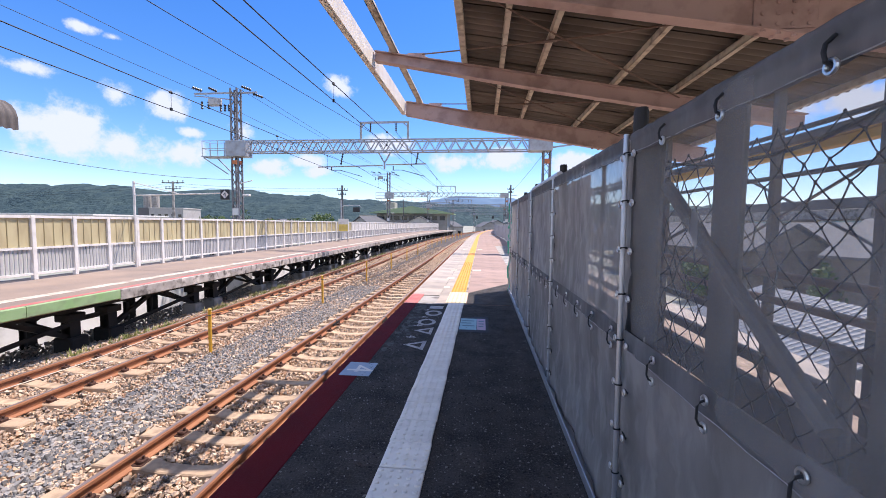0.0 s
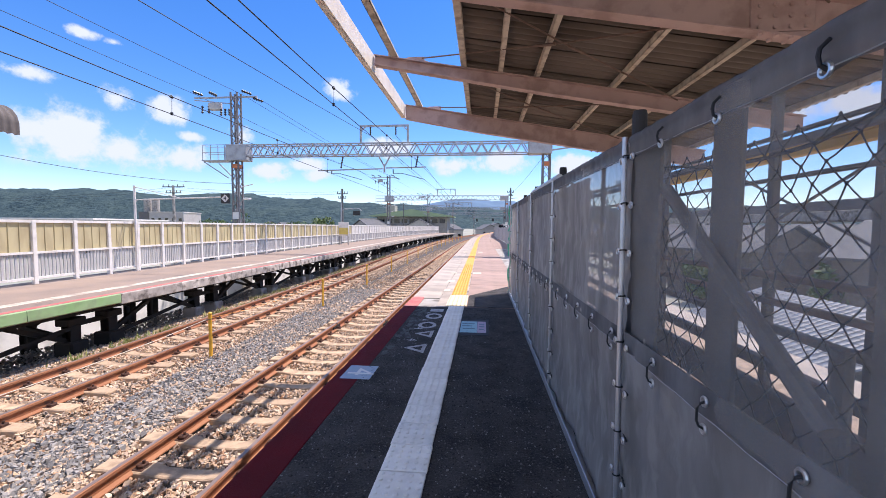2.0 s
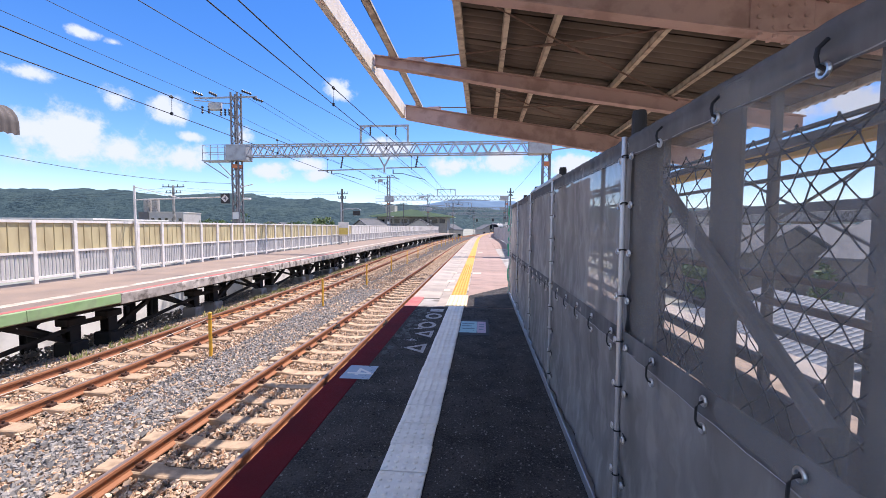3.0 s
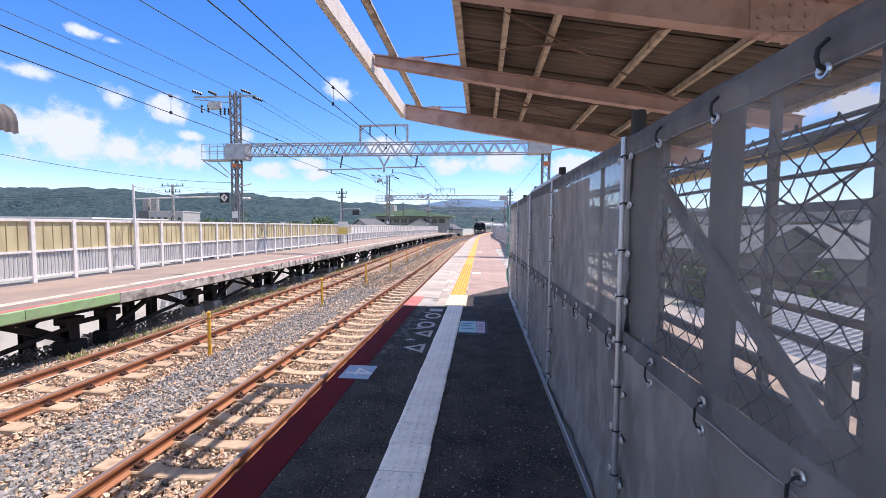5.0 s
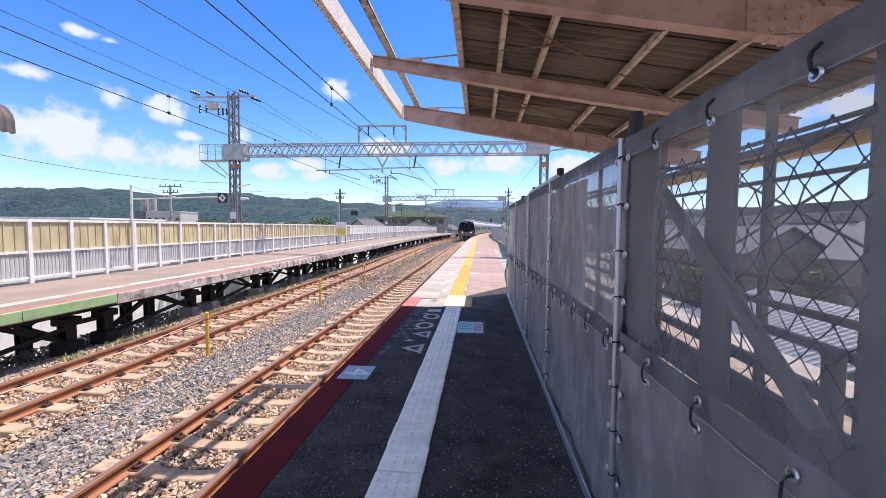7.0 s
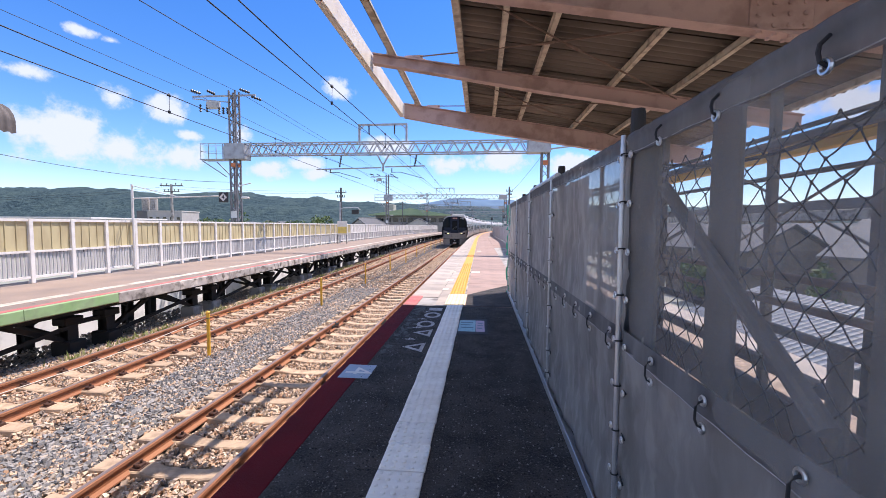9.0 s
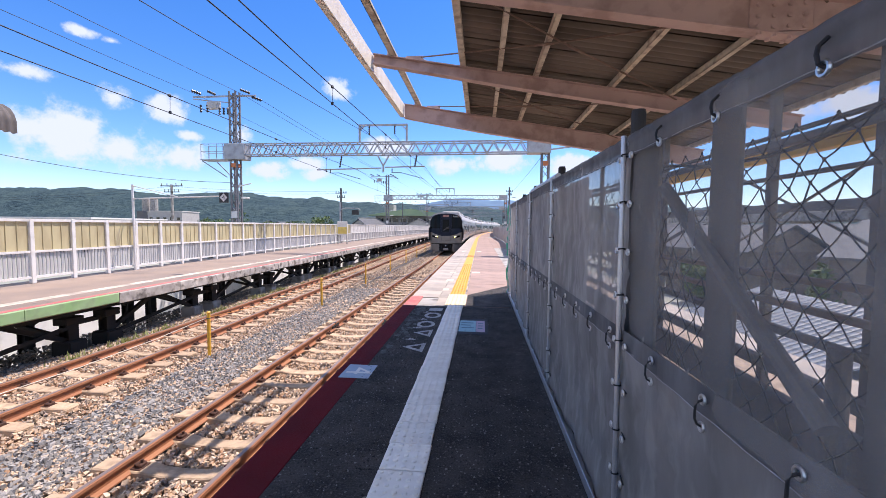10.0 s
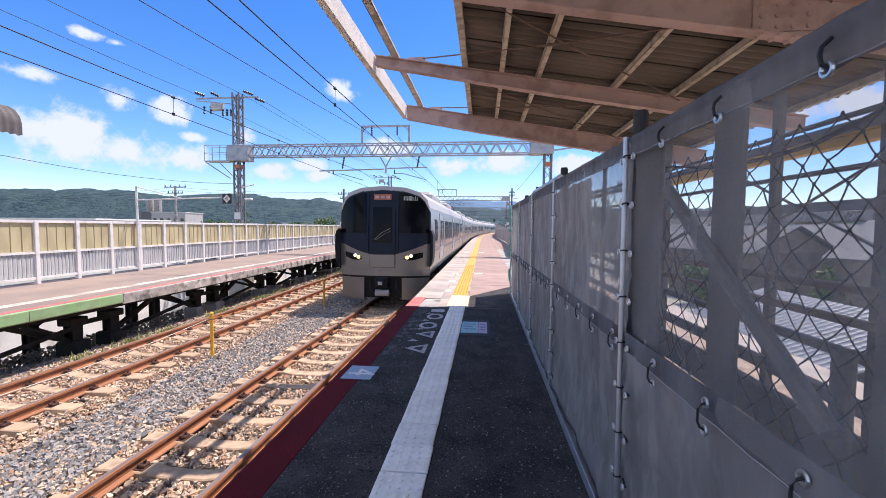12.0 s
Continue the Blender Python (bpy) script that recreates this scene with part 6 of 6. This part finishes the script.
def front_y(x):
    """How far the rounded nose falls back towards its sides."""
    a = abs(x) / 1.45
    return .05 + .34 * a ** 3.2


def nose_piece(x0, x1, lo, hi, proud, n=14, rows=5, rake=.10):
    """A piece of the nose between two height curves, with thickness."""
    m = Mesh()
    vs = []
    for layer in (0, 1):
        for i in range(n + 1):
            x = x0 + (x1 - x0) * i / n
            for j in range(rows + 1):
                z = lo(x) + (hi(x) - lo(x)) * j / rows
                y = front_y(x) + rake * max(0.0, (z - 1.7) / 1.9) ** 1.4 - proud + layer * (proud + .04)
                vs.append((x, y, z))
    w = rows + 1
    k = (n + 1) * w
    fs = []
    for i in range(n):
        for j in range(rows):
            a, b, c, d = i * w + j, (i + 1) * w + j, (i + 1) * w + j + 1, i * w + j + 1
            fs += [(a, b, c, d), (k + d, k + c, k + b, k + a)]
        fs += [(i * w, k + i * w, k + (i + 1) * w, (i + 1) * w), (i * w + rows, (i + 1) * w + rows, k + (i + 1) * w + rows, k + i * w + rows)]
    for j in range(rows):
        fs += [(j, j + 1, k + j + 1, k + j), (n * w + j, k + n * w + j, k + n * w + j + 1, n * w + j + 1)]
    return m.add(vs, fs)


PROFILE = [(-1.36, .92), (-1.44, 1.15), (-1.475, 1.6), (-1.475, 2.5), (-1.42, 3.05), (-1.33, 3.32), (-1.12, 3.53), (-.70, 3.66), (0, 3.71),
           (.70, 3.66), (1.12, 3.53), (1.33, 3.32), (1.42, 3.05), (1.475, 2.5), (1.475, 1.6), (1.44, 1.15), (1.36, .92)]


def roof_line(x):
    xs = [p[0] for p in PROFILE[5:12]]
    zs = [p[1] for p in PROFILE[5:12]]
    return float(np.interp(x, xs, zs)) if abs(x) < 1.33 else 3.32 - (abs(x) - 1.33) * 2.6


def side_x(z):
    return float(np.interp(z, [.92, 1.15, 1.6, 2.5, 3.05, 3.32], [1.36, 1.44, 1.475, 1.475, 1.42, 1.33]))


def side_panel(y0, y1, z0, z1, sx, proud):
    m = Mesh()
    zs = [z0 + (z1 - z0) * i / 5 for i in range(6)]
    rings = []
    for y in (y0, y1):
        rings.append([(sx * (side_x(z) + proud), y, z) for z in zs] + [(sx * (side_x(z) - .02), y, z) for z in reversed(zs)])
    return m.sweep(rings)


def build_car(lead):
    label = "silver commuter train car with a black glazed front and lit headlamps" if lead else "silver stainless commuter train car coupled behind"
    t = thing("train_car", label, "train car", "cars of the train")
    L = 19.7
    y0 = .42 if lead else .12
    m = Mesh()
    rings = [[(x, y, z) for x, z in PROFILE] for y in (y0, 3.0, L - .3)]
    m.sweep(rings)
    body = part("body", m, M_stainless, t, "ribbed stainless steel body")
    r = Mesh()
    top = [p for p in PROFILE[4:13]]
    r.sweep([[(x * 1.003, y, z + .012) for x, z in top] + [(x * .98, y, z - .03) for x, z in reversed(top)] for y in (y0, L - .3)])
    roof = part("roof", r, M_trainroof, t, "pale grey roof")
    for y in (5.2, 12.6):
        part("air_conditioner", Mesh().box((-.85, y, 3.60), (.85, y + 3.4, 4.0), c=.12), M_trainroof, roof)
    part("vent_box", Mesh().box((-.4, 9.6, 3.62), (.4, 11.2, 3.78), c=.05), M_trainroof, roof)
    for sx in (-1, 1):
        part("waist_stripe", side_panel(y0 + .3, L - .35, 1.62, 1.74, sx, .006), M_stripe, body)
        doors = (3.0, 9.2, 15.4)
        for y in doors:
            d = part("door", side_panel(y, y + 1.3, .98, 2.92, sx, .012), M_door, t, "pair of sliding doors")
            for k in (0, 1):
                part("door_window", side_panel(y + .10 + k * .63, y + .57 + k * .63, 1.75, 2.72, sx, .018), M_glassdark, d)
            part("door_edge", side_panel(y - .07, y - .01, .98, 2.98, sx, .016), M_stripe, d)
            part("door_edge", side_panel(y + 1.31, y + 1.37, .98, 2.98, sx, .016), M_stripe, d)
        for y, w in ((1.35, .75), (4.9, 1.7), (6.85, 1.7), (11.1, 1.7), (13.05, 1.7), (17.2, 1.4)):
            part("window", side_panel(y, y + w, 1.78, 2.72, sx, .010), M_glassdark, t, "dark side window")
    u = Mesh()
    u.box((-1.15, 5.4, .42), (1.15, 13.8, .92), c=.03)
    u.box((-1.2, 1.0, .74), (1.2, L - 1.0, .93))
    part("underfloor_gear", u, M_underframe, t)
    for y in (3.0, L - 3.6):
        b = Mesh()
        b.box((-1.0, y - 1.45, .42), (-.86, y + 1.45, .66), c=.03)
        b.box((.86, y - 1.45, .42), (1.0, y + 1.45, .66), c=.03)
        b.box((-.9, y - .25, .45), (.9, y + .25, .74), c=.03)
        bogie = part("bogie", b, M_underframe, t)
        for dy in (-1.05, 1.05):
            for sx in (-1, 1):
                w = Mesh().tube([(sx * .52, y + dy, .43), (sx * .585, y + dy, .43), (sx * .60, y + dy, .43), (sx * .64, y + dy, .43)], [.40, .43, .43, .36], 20)
                part("wheel", w, M_railtop, bogie)
            part("axle", Mesh().tube([(-.55, y + dy, .43), (.55, y + dy, .43)], .08, 8), M_underframe, bogie)
    g = Mesh()
    g.box((-.72, L - .32, .95), (.72, L + .15, 3.1), c=.05)
    part("gangway", g, M_black, t)
    if not lead:
        return t
    # nose
    def mask_low(x):
        u = min(1.0, max(0.0, (abs(x) - .30) / 1.05))
        return 1.60 + .34 * u ** 1.35

    part("face", nose_piece(-1.44, 1.44, lambda x: .93, lambda x: mask_low(x), .02, 28, 6), M_trainsilver, t, "silver painted lower face", smooth=False)
    part("mask", nose_piece(-1.45, 1.45, lambda x: mask_low(x) + .0, lambda x: roof_line(x) - .10, .03, 32, 7), M_navy, t, "dark navy front mask")
    part("brow", nose_piece(-1.42, 1.42, lambda x: roof_line(x) - .115, lambda x: roof_line(x) + .012, .05, 20, 3, .12), M_trainroof, t, "pale roof edge above the glass")
    part("windscreen", nose_piece(-1.41, -.52, lambda x: 2.27 + .0 * x, lambda x: roof_line(x) - .17, .045, 10, 6), M_trainglass, t, "black driver's windscreen")
    part("windscreen", nose_piece(.52, 1.41, lambda x: 2.27 + .0 * x, lambda x: roof_line(x) - .17, .045, 10, 6), M_trainglass, t, "black driver's windscreen")
    door = part("front_door", nose_piece(-.40, .40, lambda x: 1.20, lambda x: 3.08, .055, 8, 5), M_navy, t, "navy front gangway door")
    part("door_lower_panel", nose_piece(-.385, .385, lambda x: 1.21, lambda x: 1.60, .062, 8, 2), M_trainsilver, door)
    part("door_window", nose_piece(-.30, .30, lambda x: 1.98, lambda x: 3.06, .068, 8, 4), M_trainglass, door)
    for x in (-.47, .47):
        part("door_frame", nose_piece(x - .03, x + .03, lambda q: 1.66, lambda q: 3.50, .07, 2, 5), M_navy, door)
    d = part("destination_display", nose_piece(-.27, .27, lambda x: 3.29, lambda x: 3.465, .075, 4, 2), M_led, t, "orange destination display")
    for k in range(3):
        part("text_bar", nose_piece(-.23 + k * .17, -.11 + k * .17, lambda x: 3.33, lambda x: 3.42, .082, 2, 1), M_beam, d)
    writing("lettering", "\u548c\u6b4c\u5c71", .15, pose(.87, .085, 3.32, 90, 0, 4), M_ledwhite, t, .004, "white destination lettering")
    part("wiper", Mesh().tube([(-.25, -.05, 2.05), (.0, -.06, 2.28), (.28, -.05, 2.42)], .011, 6), M_stripe, t)
    part("wiper", Mesh().tube([(-.18, -.05, 2.05), (.05, -.06, 2.22), (.28, -.05, 2.33)], .009, 6), M_stripe, t)
    for sx in (-1, 1):
        def lamp_lo(x):
            u = (abs(x) - .66) / .58
            return 1.465 + .05 * u - .06 * math.sin(math.pi * min(1, max(0, u)) ** .8)

        def lamp_hi(x):
            u = min(1.0, max(0.0, (abs(x) - .66) / .58))
            return 1.485 + .19 * u ** .55
        h = part("headlamp", nose_piece(min(sx * .66, sx * 1.24), max(sx * .66, sx * 1.24), lamp_lo, lamp_hi, .035, 12, 2), M_trainglass, t, "black headlamp housing")
        for x, material, rr in ((.885, M_headlamp, .05), (.77, M_amber, .052)):
            y = front_y(x) - .03
            z = 1.565 if x > .8 else 1.515
            part("lens", Mesh().tube([(sx * x, y, z), (sx * x, y - .025, z), (sx * x, y - .035, z)], [rr, rr, rr * .6], 14), material, h)
        hood = Mesh()
        hood.sweep([[(sx * (1.40 + w * q), .16 + .30 * (1 - q), z) for q in (0, 1)] + [(sx * (1.40 + w * q), .62, z) for q in (1, 0)]
                    for z, w in ((1.22, .06), (1.32, .12), (1.5, .16), (1.9, .17), (2.2, .16), (2.33, .12), (2.40, .05))])
        part("side_hood", hood, M_black, t, "black side fall guard")
        s = part("skirt", nose_piece(min(sx * .60, sx * 1.40), max(sx * .60, sx * 1.40), lambda x: .20 + .14 * max(0, (abs(x) - 1.1) / .3) ** 2, lambda x: .87, .0, 8, 3), M_trainsilver, t, "silver skirt")
        part("side_skirt", side_panel(.6, 2.2, .93, .96, sx, .0), M_trainsilver, s)
    part("bumper_line", nose_piece(-1.42, 1.42, lambda x: .88, lambda x: .935, .03, 14, 1), M_underframe, t)
    part("bumper", nose_piece(-1.42, 1.42, lambda x: .94, lambda x: 1.10, .06, 14, 2), M_trainsilver, t, "silver bumper ledge")
    # solid near-black block paints the shade of the hollow between the skirts
    part("recess", Mesh().box((-.61, .14, .24), (.61, .75, .93)), M_underframe, t)
    c = Mesh()
    c.box((-.20, -.18, .58), (.20, .4, .90), c=.04)
    c.box((-.11, -.32, .66), (.11, -.1, .84), c=.03)
    coupler = part("coupler", c, M_underframe, t, "dark coupler")
    part("coupler_plate", Mesh().box((-.05, -.33, .70), (.08, -.321, .80)), M_trainroof, coupler)
    part("air_tank", Mesh().tube([(-.20, -.05, .42), (.22, -.05, .42)], .10, 12), M_trainroof, coupler)
    for k in range(4):
        x = -.42 + k * .28
        part("hose", Mesh().tube([(x, .05, .78), (x + .05, -.06, .55), (x + .1, .05, .42)], .02, 6), M_black, coupler)
    return t


lead_car = build_car(True)
trailer = build_car(False)
CARS = [lead_car, trailer]
for k in range(4):
    CARS.append(copy_thing(trailer, pose(0, 0, 0)))


def pantograph_parts(car):
    p = Mesh()
    for sx in (-1, 1):
        p.tube([(sx * .5, 4.4, 3.70), (sx * .3, 3.3, 4.35), (sx * .2, 4.2, 4.90)], .022, 6)
        p.tube([(-.8, 4.2 + sx * .15, 4.93), (.8, 4.2 + sx * .15, 4.93)], .018, 6)
    p.box((-.7, 3.4, 3.66), (.7, 4.6, 3.74))
    part("pantograph", p, M_darksteel, car)


pantograph_parts(CARS[1])
pantograph_parts(CARS[3])


def nose_at(t):
    """Distance of the train's nose along the track at t seconds: it brakes evenly."""
    q = 12.0 - t
    return 11.95 + 11.0 * q + .28 * q * q + 1.1 * max(0.0, q - 6.0) ** 2


def car_pose(s):
    a, b = along(s + 3.0, 0, RAIL_Z), along(s + 16.6, 0, RAIL_Z)
    d = (b - a).normalized()
    front = a - d * 3.0
    return pose(front.x, front.y, RAIL_Z, 0, 0, math.degrees(math.atan2(-d.x, d.y)))


def motions():
    for k, car in enumerate(CARS):
        walk(car, [(i * .5, car_pose(nose_at(i * .5) + 20.0 * k)) for i in range(25)])


motions()
